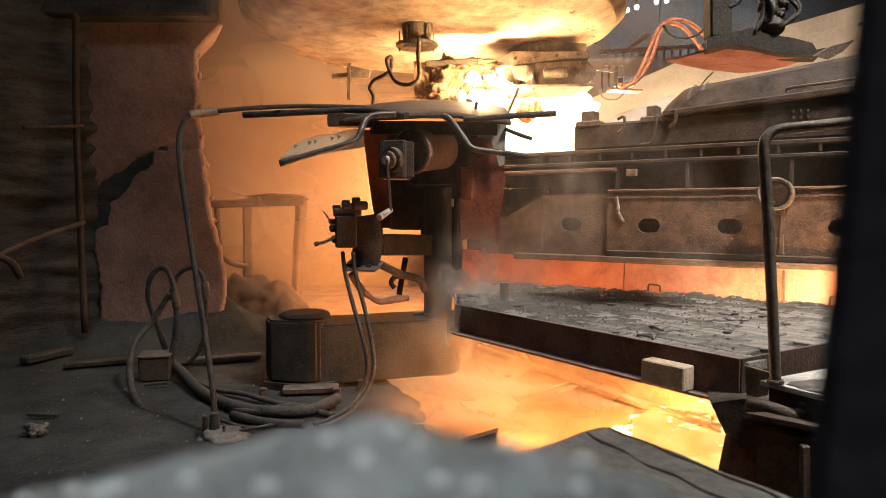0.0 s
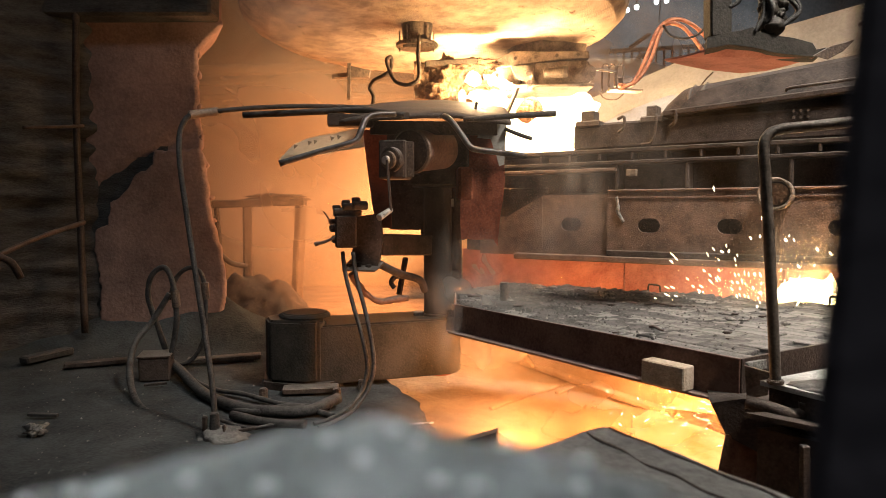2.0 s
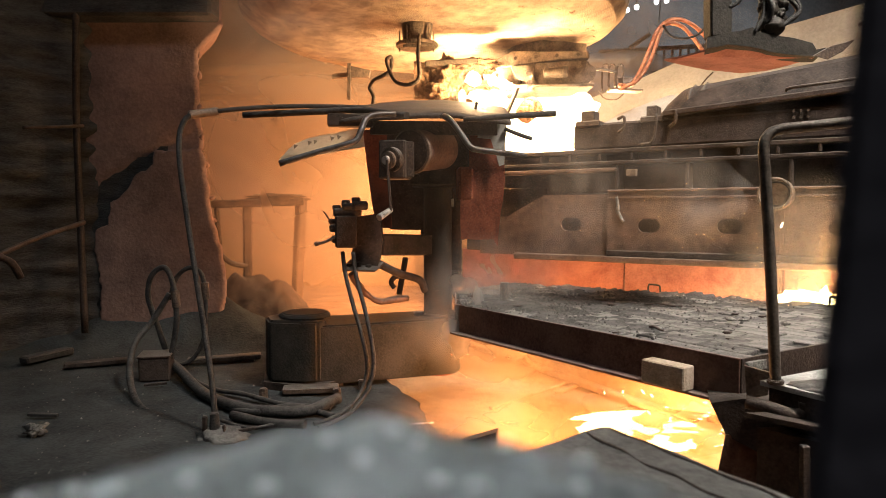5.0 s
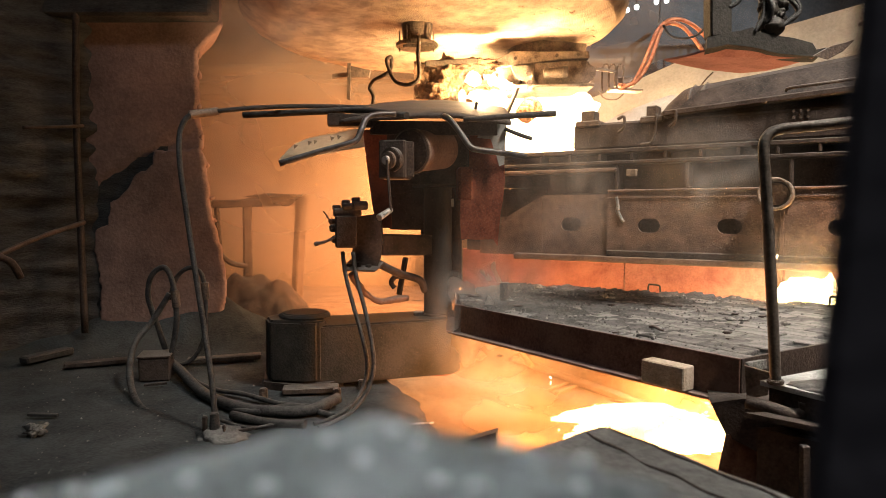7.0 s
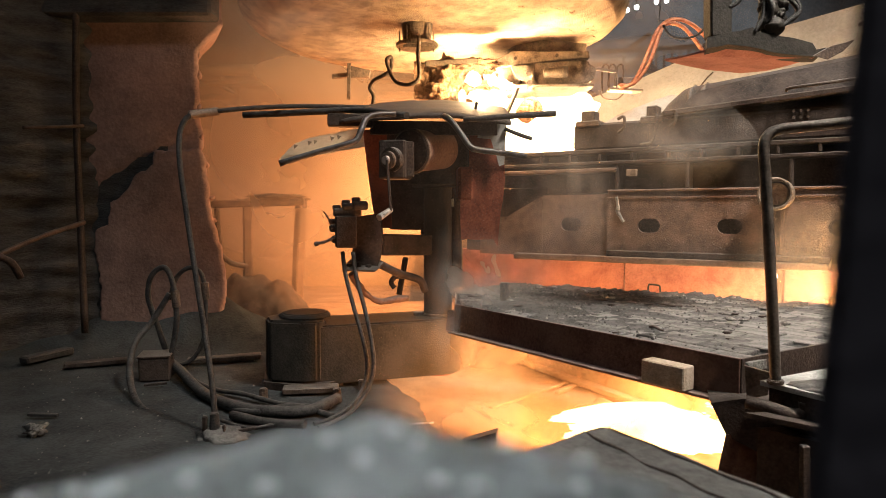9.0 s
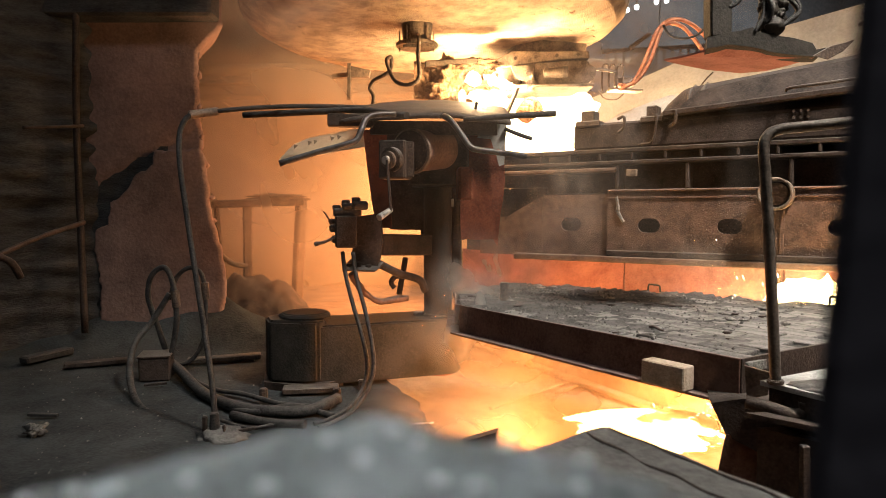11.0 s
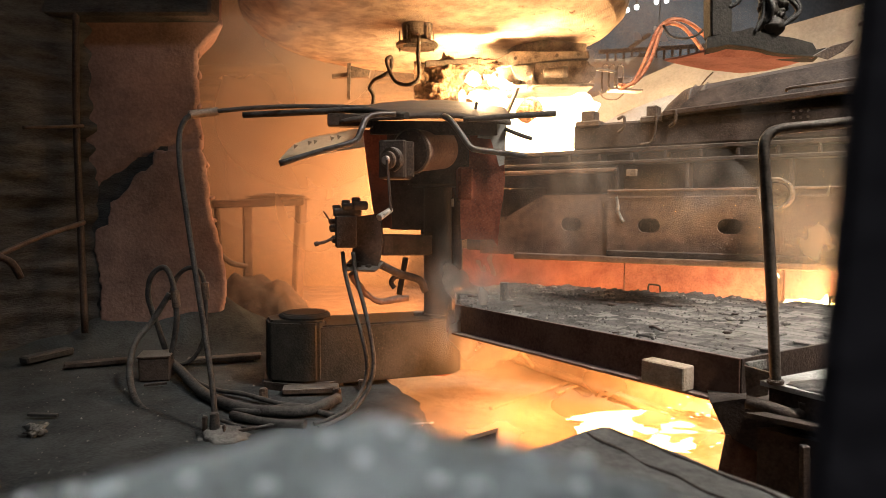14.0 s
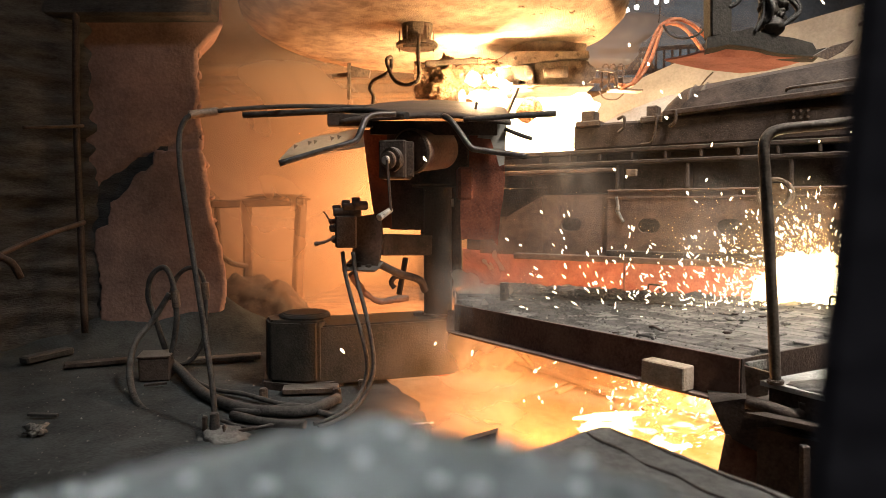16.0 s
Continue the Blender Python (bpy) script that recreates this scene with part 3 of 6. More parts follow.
def tundish_car():
    ob = thing("tundish_car", (2.0, 5.6, -0.36), "slag-splashed steel tundish car with slotted side beam", "tundish car")
    z0, z1 = 0.985, 1.575
    # side beam in panels, each with a slotted hole
    cuts = [0.807, 1.511, 2.193, 2.966]
    holes = [1.168, 1.812, 2.595]
    # dark plates added to keep light behind out of holes and nose gap
    part("hole_backing", car_box(NEW(), 0.15, 2.966 + 0.6, 0.14, 0.2, z0 + 0.02, z1 - 0.003), DARK, ob)
    part("nose_backing", car_box(NEW(), -0.75, 0.148, 0.2, 0.24, z0 + 0.02, z1 + 0.06), DARK, ob)
    for i, h in enumerate(holes):
        part("beam_panel", holed_panel(NEW(), cuts[i], cuts[i + 1] - 0.006, z0, z1, 0, 0.03, h, 1.28, 0.095, 0.062), BEAM, ob)
    part("beam_panel", holed_panel(NEW(), 0.172, cuts[0] - 0.004, z0, z1 - 0.02, 0.03, 0.03, 0.452, 1.285, 0.1, 0.062), BEAM, ob)
    s0, s1 = -0.497, 0.172 - 0.003
    bm = slab(NEW(), [on_car(s0, 0.03, z0), on_car(s1, 0.03, z0), on_car(s1, 0.03, z1 - 0.03), on_car(s1 - 0.05, 0.03, z1 - 0.05), on_car(s1 - 0.36, 0.03, z1 - 0.22), on_car(s0, 0.03, z1 - 0.24)], AWAY * 0.03)
    part("beam_nose", bm, BEAM, ob)
    sa, sb = -0.481, 2.966 + 0.5
    part("lower_flange", car_box(NEW(), cuts[0] - 0.9, sb, -0.05, 0.12, z0 - 0.035, z0 + 0.02), BEAM, ob)
    part("flange_edge", car_box(NEW(), cuts[0], sb, -0.03, -0.002, z0 + 0.021, z0 + 0.075), DARK, ob)
    part("upper_flange", car_box(NEW(), cuts[0], sb, -0.02, 0.2, z1, z1 + 0.02), BEAM, ob)
    part("weld_seam", car_box(NEW(), cuts[0], sb, -0.012, -0.001, z1 - 0.06, z1 - 0.045, 0.002), BEAM, ob)
    part("splice", car_box(NEW(), cuts[2] - 0.015, cuts[2] + 0.015, -0.014, -0.002, z0 + 0.08, z1 - 0.07, 0.003), BEAM, ob)
    part("weld_drip", pipe(NEW(), [on_car(0.889, -0.008, 1.53), on_car(0.906, -0.012, 1.44), on_car(0.902, -0.01, 1.4), on_car(0.954, -0.01, 1.31)], 0.014, 4, 6, 0.6), SLAG, ob)
    # frame of pockets above the beam
    part("pocket_back", car_box(NEW(), -0.397, sb, 0.22, 0.26, z1 - 0.12, 1.96), DARK, ob)
    za, zb, zc = 1.835, 1.94, 1.595
    for z, h in ((za, 0.035), (zb, 0.04)):
        part("rail_bar", car_box(NEW(), -0.295, sb, 0.02, 0.2, z - h / 2, z + h / 2), DARK, ob)
    part("rail_bar", car_box(NEW(), -0.294, 0.876, 0.0, 0.2, 1.755, 1.79), BEAM, ob)
    at = 0.15
    while at < sb:
        part("web", car_box(NEW(), at - 0.014, at + 0.014, 0.025, 0.2, za + 0.018, zb - 0.02), DARK, ob)
        at += 0.285
    for s in (0.877, 1.472, 2.242):
        part("web", car_box(NEW(), s - 0.016, s + 0.016, 0.03, 0.2, z1 + 0.022, za - 0.02), DARK, ob)
    part("clip", car_box(NEW(), 0.976, 1.059, -0.03, 0.03, 1.71, 1.77, 0.005), GATE, ob, "pale bent clip")
    # tundish body on top, stepped
    st = 0.452
    part("tundish_side", car_box(NEW(), st, sb, 0.08, 0.9, 1.962, 2.2, 0.02), DARK, ob)
    part("rim_plate", bar(NEW(), on_car(1.26, 0.1, 2.235), on_car(sb, 0.1, 2.36), 0.14, 0.05, 0.01), DARK, ob)
    part("upper_side", slab(NEW(), [on_car(1.3, 0.12, 2.18), on_car(sb, 0.12, 2.18), on_car(sb, 0.3, 2.66), on_car(1.85, 0.3, 2.5), on_car(1.5, 0.25, 2.43), on_car(1.38, 0.15, 2.3)], AWAY * 0.5), DARK, ob)
    for sa0, sa1 in ((0.528, 0.656), (1.116, 1.212)):
        part("lug", car_box(NEW(), sa0, sa1, 0.06, 0.2, 2.18, 2.315, 0.01), STEEL, ob)
        part("lug_foot", car_box(NEW(), sa0 - 0.05, sa1 + 0.05, 0.05, 0.21, 2.17, 2.225, 0.01), STEEL, ob)
    for p in ((0.902, 2.2), (1.335, 2.22)):
        part("hook", pipe(NEW(), [on_car(p[0] - 0.03, 0.05, p[1] + 0.02), on_car(p[0] + 0.03, 0.03, p[1] + 0.03), on_car(p[0] + 0.03, 0.03, p[1] - 0.06), on_car(p[0] - 0.02, 0.04, p[1] - 0.1)], 0.014, 4, 6), STEEL, ob)
    s = 1.178
    part("strap", pipe(NEW(), [on_car(s + 0.03, 0.05, 2.24), on_car(s + 0.02, 0.05, 2.1), on_car(s - 0.01, 0.05, 2.0), on_car(s - 0.1, 0.05, 1.985)], 0.012, 4, 6), STEEL, ob)
    s = 2.204
    part("grab_bar", pipe(NEW(), [on_car(s - 0.01, 0.0, 2.33), on_car(s + 0.02, -0.03, 2.345), on_car(s + 0.3, -0.03, 2.36), on_car(s + 0.75, -0.03, 2.39)], 0.012, 3, 8), STEEL, ob)
    for i in range(6):
        part("bolt", rod(NEW(), on_car(2.242 + 0.05 * (i % 3), 0.06, 2.13 + 0.05 * (i // 3)), on_car(2.242 + 0.05 * (i % 3), 0.085, 2.13 + 0.05 * (i // 3)), 0.011, seg=8), STEEL, ob)
    # pipe sleeve standing out of the beam; orange-toned plug imitates its lit inside
    c = on_car(2.152, 0, 1.535)
    ax = -AWAY
    part("sleeve_plug", rod(NEW(), c, c + ax * 0.13, 0.085, seg=28, bevel=0.01), CRUST, ob, "orange-toned plug standing for the lit inside of a pipe sleeve")
    sl = NEW()
    side = ax.cross(Vector((0, 0, 1)))
    loops = []
    for r, d in ((0.125, 0.0), (0.125, 0.2), (0.121, 0.21), (0.106, 0.21), (0.1, 0.2), (0.1, 0.0)):
        loops.append([sl.verts.new(c + ax * d + (side * math.cos(q * math.tau / 40) + Vector((0, 0, 1)) * math.sin(q * math.tau / 40)) * r) for q in range(40)])
    for la, lb in zip(loops, loops[1:]):
        for q in range(40):
            sl.faces.new((la[q], la[(q + 1) % 40], lb[(q + 1) % 40], lb[q])).smooth = True
    bmesh.ops.recalc_face_normals(sl, faces=sl.faces)
    part("pipe_sleeve", sl, GATE, ob)
    # lower skirt, in two sheets with a joint, coloured red for the glow
    sj = 0.835
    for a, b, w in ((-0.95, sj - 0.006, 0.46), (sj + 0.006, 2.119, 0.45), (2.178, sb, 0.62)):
        part("skirt_sheet", car_box(NEW(), a, b, w, w + 0.03, 0.38, 1.0, 0.004), ORANGE, ob, "rusty skirt sheet, reddened in colour for the glow on it")
    part("skirt_post", car_box(NEW(), 2.125, 2.176, 0.4, 0.66, 0.38, 0.98, 0.004), BEAM, ob)
    # splashes of slag frozen onto the beam, thickest towards the launder
    random.seed(12)

    def splat():
        while True:
            s = cuts[0] + (sb - 0.4 - cuts[0]) * random.random() ** 0.55
            z = z0 + 0.03 + (z1 - z0 - 0.06) * random.random() ** 1.3
            if all(abs(s - h) > 0.11 or abs(z - 1.28) > 0.075 for h in holes):
                return on_car(s, -0.001, z)
    crust = part("slag_splatter", rubble(1500, splat, 0.003, 0.014, 12), BEAM, ob, "splashes of slag frozen onto the beam")
    tagged(crust, kind="stuff")
    return ob


def cover_panels():
    """Large pale sloping covers and ducts beyond the tundish."""
    c = thing("sloping_cover", (3.556, 8, 2.948), "large pale beige sloping sheet-metal cover", "cover", kind="structure")
    bm = slab(NEW(), [(2.014, 9.3, 2.978), (2.527, 9, 3.142), (3.364, 8.3, 3.47), (5.142, 7.2, 3.825), (5.17, 7.2, 3.147), (3.261, 8.3, 2.992), (2.019, 9.3, 2.548)], (0.1, 0.5, -0.05))
    part("sheet", bm, BEIGE, c)
    part("seam", pipe(NEW(), [(3.155, 8.1, 2.912), (3.25, 8.1, 3.036), (3.332, 8.1, 3.119)], 0.01, 4, 6), STEEL, c)
    part("ring_handle", pipe(NEW(), [(4.427, 7, 3.382), (4.497, 7, 3.429), (4.507, 7, 3.488), (4.459, 7, 3.5)], 0.02, 5, 6), STEEL, c)
    d = thing("duct_hood", on_car(1.5, 1.1, 2.2), "dark rounded sheet hood behind the tundish", "hood", kind="structure")
    a, b = Vector((2.106, 6.4, 2.338)), Vector((3.722, 5.3, 2.525))

    def hump(u, v):
        p = a.lerp(b, u)
        ang = math.pi * v
        h = 0.3 * min(1, (u * 9) ** 0.5)
        return p + Vector((0.25 * (1 - math.cos(ang)), 0.45 * (1 - math.cos(ang)), h * math.sin(ang)))
    part("shell", sheet(NEW(), 30, 14, hump), DARK, d)
    for u in (0.14, 0.2):
        p = hump(u, 0.3)
        part("strap", pipe(NEW(), [hump(u, 0.05) + Vector((0, -0.03, -0.05)), hump(u, 0.2) + Vector((0, -0.02, 0.0)), hump(u, 0.5) + Vector((0, 0, 0.015))], 0.02, 4, 6), STEEL, d)
    part("end_sheet", slab(NEW(), [(1.658, 6.9, 2.311), (1.883, 6.9, 2.441), (2.386, 6.9, 2.629), (2.519, 6.7, 2.594), (2.263, 6.7, 2.354)], (0.02, 0.06, -0.03)), BEIGE, d)


def platform():
    """Brick-paved cover slab in a steel channel frame."""
    top = 0.74
    a, b, c, d = ((0.088, 4.533), (1.32, 2.836), (3.585, 4.178), (0.599, 5.891))
    e = ((0.106, 5.501))
    ob = thing("cover_platform", (1.4, 4.2, -0.36), "steel-framed platform paved with dusty refractory bricks", "platform")
    V = lambda p, z: Vector((p[0], p[1], z))
    outline = [a, b, c, d, e]
    bm = slab(NEW(), [V(p, top - 0.17) for p in outline], (0, 0, 0.13))
    part("deck", bm, DARK, ob)

    def channel(p, q):
        p, q = V(p, 0), V(q, 0)
        dr = (q - p).normalized()
        out = Vector((dr.y, -dr.x, 0))
        bm = bar(NEW(), p + Vector((0, 0, top - 0.085)), q + Vector((0, 0, top - 0.085)), 0.014, 0.19, 0.002)
        bm2 = bar(bm, p + out * 0.03 + Vector((0, 0, top - 0.185)), q + out * 0.03 + Vector((0, 0, top - 0.185)), 0.075, 0.014, 0.002)
        return bm2, dr, out
    bm, dr, out = channel(a, b)
    part("front_channel", bm, CHANNEL, ob)
    bm, dr2, out2 = channel(b, c)
    part("side_channel", bm, DARK, ob)
    bm, _, _ = channel(e, a)
    part("end_channel", bm, CHANNEL, ob)
    # stub post at the far end of the frame
    s = Vector((0.454, 4.75, 0.771))
    part("stub_post", rod(NEW(), (s.x, s.y, top - 0.05), (s.x, s.y, top + 0.14), 0.034, seg=14, bevel=0.004), STEEL, ob)
    for q0, q1, h in (((1.739, 5.461), (1.818, 5.382), 0.045), ((2.741, 4.561), (2.753, 4.4), 0.06), ((1.038, 3.427), (1.098, 3.35), 0.012)):
        x, y = V(q0, top - 0.01), V(q1, top - 0.01)
        part("lifting_eye", pipe(NEW(), [x, x + Vector((0.005, 0, h)), x.lerp(y, 0.2) + Vector((0, 0, h * 1.25)), x.lerp(y, 0.8) + Vector((0, 0, h * 1.2)), y + Vector((-0.005, 0, h)), y], 0.008, 4, 6), RUBBER, ob)
    # carrying wall below it, along the trench
    w = thing("trench_wall", (1.6, 6.0, -0.36), "heat-scaled orange-lit wall along the trench", "wall", kind="structure")
    q0, q1 = Vector((0.2, 8.75, 0)), Vector((2.75, 4.05, 0))
    part("wall_body", bar(NEW(), q0 + Vector((0, 0, 0.0)), q1 + Vector((0, 0, 0.0)), 0.12, 0.74, 0.01), PIT, w)
    n = Vector((-0.88, -0.475, 0))
    part("foot_angle", bar(NEW(), q0 + n * 0.1 + Vector((0, 0, -0.3)), q1 + n * 0.1 + Vector((0, 0, -0.3)), 0.1, 0.05, 0.01), PIT, w)
    part("brace", bar(NEW(), (0.745, 6.6, 0.023), (0.963, 6.9, -0.273), 0.05, 0.05, 0.008), PIT, w)
    # ribs across the trench bottom
    for u, v in (((0.422, 5.665), (1.274, 6.546)), ((1.095, 6.152), (1.344, 6.438)), ((1.592, 5.307), (1.724, 5.426))):
        part("rib", bar(NEW(), V(u, -0.345), V(v, -0.345), 0.05, 0.03, 0.006), PIT, w)
    block = solo("refractory_block", box(NEW(), (0.235, 0.09, 0.115), Matrix.Translation(V(b, 0).lerp(V(a, 0), 0.158) + out * 0.06 + Vector((0, 0, top - 0.118))) @ dr.to_track_quat("X", "Z").to_matrix().to_4x4(), 0.006), BLOCK, tuple(V(b, 0).lerp(V(a, 0), 0.158) + Vector((0, 0, top - 0.17))), "pale refractory block resting on the frame's lower flange", "block")
    return ob, V, a, b, c, d, e


tundish_car()
cover_panels()
PLAT = platform()


# ---- ladle and its gate ----
def ladle():
    cx, cy, zb, r = -0.1, 6.9, 3.15, 1.98
    ob = thing("ladle", (cx, cy, zb), "huge crusted steel ladle with a rounded, glowing-lit bottom", "ladle")
    prof = [(0.0, 0.0), (0.55, 0.0), (1.1, 0.005), (1.48, 0.02), (1.7, 0.06), (1.85, 0.13), (1.94, 0.22), (r, 0.36), (r + 0.02, 0.6), (r + 0.06, 1.2), (r + 0.12, 2.2), (r + 0.2, 3.6)]
    seg, rings = 120, []
    bm = NEW()
    fine = []
    for (r0, z0), (r1, z1) in zip(prof, prof[1:]):
        k = 6 if z1 < 0.7 else 3
        fine += [(r0 + (r1 - r0) * j / k, z0 + (z1 - z0) * j / k) for j in range(k)]
    for q, z in fine[1:]:
        ring = []
        for j in range(seg):
            a = math.tau * j / seg
            p = Vector((cx + q * math.cos(a), cy + q * math.sin(a), zb + z))
            n = 0.02 * noise.noise(p * 3) + 0.012 * noise.noise(p * 9) + 0.006 * noise.noise(p * 24)
            ring.append(bm.verts.new(p + Vector((n * math.cos(a) * (z > 0.05), n * math.sin(a) * (z > 0.05), n))))
        rings.append(ring)
    bm.faces.new(rings[0][::-1])
    for a, b in zip(rings, rings[1:]):
        for j in range(seg):
            bm.faces.new((a[j], a[(j + 1) % seg], b[(j + 1) % seg], b[j])).smooth = True
    part("shell", bm, SHELL, ob)
    part("support_ring", pipe(NEW(), [(cx + (r + 0.16) * math.cos(i * math.tau / 48), cy + (r + 0.16) * math.sin(i * math.tau / 48), zb + 1.5) for i in range(49)], 0.16, 1, 10), SHELL, ob)
    random.seed(41)

    def crumb():
        a, q = random.uniform(0, math.tau), 1.65 * random.random() ** 0.5
        return Vector((cx + q * math.cos(a), cy + q * math.sin(a), zb + (0.02 if q < 1.45 else 0.035)))
    tagged(part("crust_grain", rubble(2200, crumb, 0.005, 0.024, 41), SHELL, ob, "grains of crust on the ladle bottom"), kind="stuff")
    # purge-plug flange, hung on straps
    c = Vector((-0.245, 6.2, 2.947))
    f = part("plug_flange", rod(NEW(), c, c + Vector((0, 0, 0.035)), 0.2, seg=36, bevel=0.006), GATE, ob, "round plug flange under the ladle")
    part("plug_seat", rod(NEW(), c + Vector((0, 0, 0.036)), c + Vector((0, 0, 0.24)), 0.13, 0.15, seg=28), GATE, ob)
    for k in range(5):
        a = k * math.tau / 5 + 0.4
        q = c + Vector((0.17 * math.cos(a), 0.17 * math.sin(a), 0))
        part("strap", bar(NEW(), q + Vector((0, 0, -0.03)), q + Vector((0, 0, 0.16)), 0.03, 0.012, 0.003), GATE, ob)
    part("bridge", bar(NEW(), c + Vector((-0.12, -0.16, -0.03)), c + Vector((0.12, -0.16, -0.02)), 0.05, 0.03, 0.005), GATE, ob)
    part("purge_pipe", pipe(NEW(), [(-0.214, 5.8, 2.964), (-0.219, 5.8, 2.768), (-0.215, 5.8, 2.581), (-0.31, 5.8, 2.522), (-0.423, 5.85, 2.562), (-0.487, 5.9, 2.682), (-0.507, 5.9, 2.762), (-0.47, 5.95, 2.794), (-0.475, 6, 2.714), (-0.527, 6, 2.653), (-0.641, 6.1, 2.622), (-0.695, 6.2, 2.568), (-0.658, 6.2, 2.494), (-0.674, 6.25, 2.396)], 0.018, 5, 8, 0.15), GATE, ob, "bent gas pipe")
    # bracket at the back of the shell
    part("bracket", slab(NEW(), [(-1.092, 7.6, 3.09), (-0.843, 7.6, 3.038), (-0.864, 7.6, 2.961), (-1.073, 7.6, 2.961)], (0, 0.1, 0)), GATE, ob)
    part("bracket_bar", bar(NEW(), (-1.085, 7.6, 3.116), (-1.095, 7.6, 2.702), 0.04, 0.04, 0.004), GATE, ob)
    part("bracket_bar", bar(NEW(), (-1.299, 7.7, 2.982), (-1.1, 7.7, 3.001), 0.08, 0.05, 0.004), GATE, ob)
    part("hanging_plate", slab(NEW(), [(-0.276, 6.3, 2.844), (-0.13, 6.3, 2.822), (-0.141, 6.3, 2.48), (-0.277, 6.3, 2.49)], (0, 0.05, 0)), CRUST, ob)
    # skull of frozen steel round the nozzle
    for i, (c, _, sx, sz) in enumerate((((0.06, 6.35, 2.656), 0, 0.2, 0.2), ((-0.022, 6.3, 2.565), 0, 0.12, 0.12), ((0.281, 6.4, 2.812), 0, 0.25, 0.07), ((0.364, 6.4, 2.595), 0, 0.22, 0.06))):
        part("skull", lump(NEW(), c, (sx, 0.16, sz), 4, 0.55, 2.4, i * 3.3), CRUST, ob, "frozen steel crust")
    part("rim_bar", bar(NEW(), (-0.171, 6.2, 2.794), (0.333, 6.25, 2.832), 0.06, 0.05, 0.01), GATE, ob)
    return ob


def slide_gate():
    ob = thing("slide_gate", (1.105, 7.1, 3.015), "heavy bolted slide gate under the ladle bottom", "slide gate")
    bm = slab(NEW(), [(0.466, 6.6, 2.886), (0.687, 6.6, 3.009), (1.464, 6.6, 3.014), (1.476, 6.6, 2.942), (1.226, 6.6, 2.93), (0.534, 6.6, 2.846)], (0, 0.7, 0))
    bmesh.ops.bevel(bm, geom=bm.edges[:], offset=0.006, affect="EDGES")
    part("top_plate", bm, GATE, ob)
    bm = slab(NEW(), [(0.573, 6.65, 2.852), (1.236, 6.65, 2.936), (1.465, 6.65, 2.936), (1.5, 6.65, 2.88), (1.557, 6.65, 2.863), (1.547, 6.65, 2.756), (1.422, 6.65, 2.671), (0.677, 6.65, 2.642), (0.596, 6.65, 2.733)], (0, 0.6, 0))
    bmesh.ops.bevel(bm, geom=bm.edges[:], offset=0.014, segments=2, affect="EDGES")
    part("housing", bm, GATE, ob)
    part("cover_plate", slab(NEW(), [(0.924, 6.63, 2.898), (1.403, 6.63, 2.92), (1.429, 6.63, 2.706), (0.949, 6.63, 2.684)], (0, 0.03, 0)), GATE, ob)
    part("neck", rod(NEW(), (1.12, 7.2, 2.9), (1.12, 7.2, 3.24), 0.4, 0.45, seg=28), GATE, ob)
    part("cylinder", rod(NEW(), (1.009, 6.58, 2.781), (1.224, 6.58, 2.797), 0.05, seg=20, bevel=0.01), GATE, ob)
    part("cylinder_cap", rod(NEW(), (1.201, 6.58, 2.797), (1.247, 6.58, 2.797), 0.058, seg=20, bevel=0.006), STEEL, ob)
    part("clevis", slab(NEW(), [(0.688, 6.55, 2.847), (0.823, 6.55, 2.863), (0.902, 6.55, 2.802), (0.914, 6.55, 2.719), (0.847, 6.55, 2.691), (0.722, 6.55, 2.735)], (0, 0.1, 0)), GATE, ob)
    for c, r in (((0.855, 6.53, 2.77), 0.05), ((0.87, 6.55, 2.68), 0.055), ((0.616, 6.55, 2.641), 0.06)):
        c = Vector(c)
        lug = part("lug", rod(NEW(), c, c + Vector((0.02, 0.12, 0)), r, seg=20, bevel=0.008), GATE, ob)
        part("lug_pin", rod(NEW(), c - Vector((0.004, 0.025, 0)), c + Vector((0, 0.02, 0)), r * 0.55, seg=14, bevel=0.004), DARK, lug)
    part("lower_plate", bar(NEW(), (0.601, 6.7, 2.652), (1.508, 6.7, 2.663), 0.34, 0.03, 0.006), GATE, ob)
    for c in [(0.727, 6.599, 2.936), (0.931, 6.599, 2.952), (1.141, 6.599, 2.964), (1.351, 6.599, 2.975)]:
        part("plate_bolt", rod(NEW(), c, Vector(c) - Vector((0, 0.022, 0)), 0.018, seg=6), STEEL, ob)
    part("link_rod", bar(NEW(), (1.558, 6.7, 2.857), (1.766, 6.7, 2.828), 0.03, 0.03, 0.005), GATE, ob)
    # hydraulic couplings and their guard
    part("coupling_block", box(NEW(), (0.2, 0.14, 0.08), pose(1.9, 6.85, 2.75), 0.01), GATE, ob)
    for x in (1.64, 1.71, 1.791):
        part("guard_loop", pipe(NEW(), [(x, 6.75, 2.64), (x, 6.74, 2.88), (x + 0.06, 6.74, 2.89), (x + 0.06, 6.75, 2.69)], 0.01, 3, 6), GATE, ob)
    part("drip_tray", box(NEW(), (0.34, 0.16, 0.02), pose(1.88, 6.78, 2.65, 0, 3, 0), 0.004), GATE, ob)
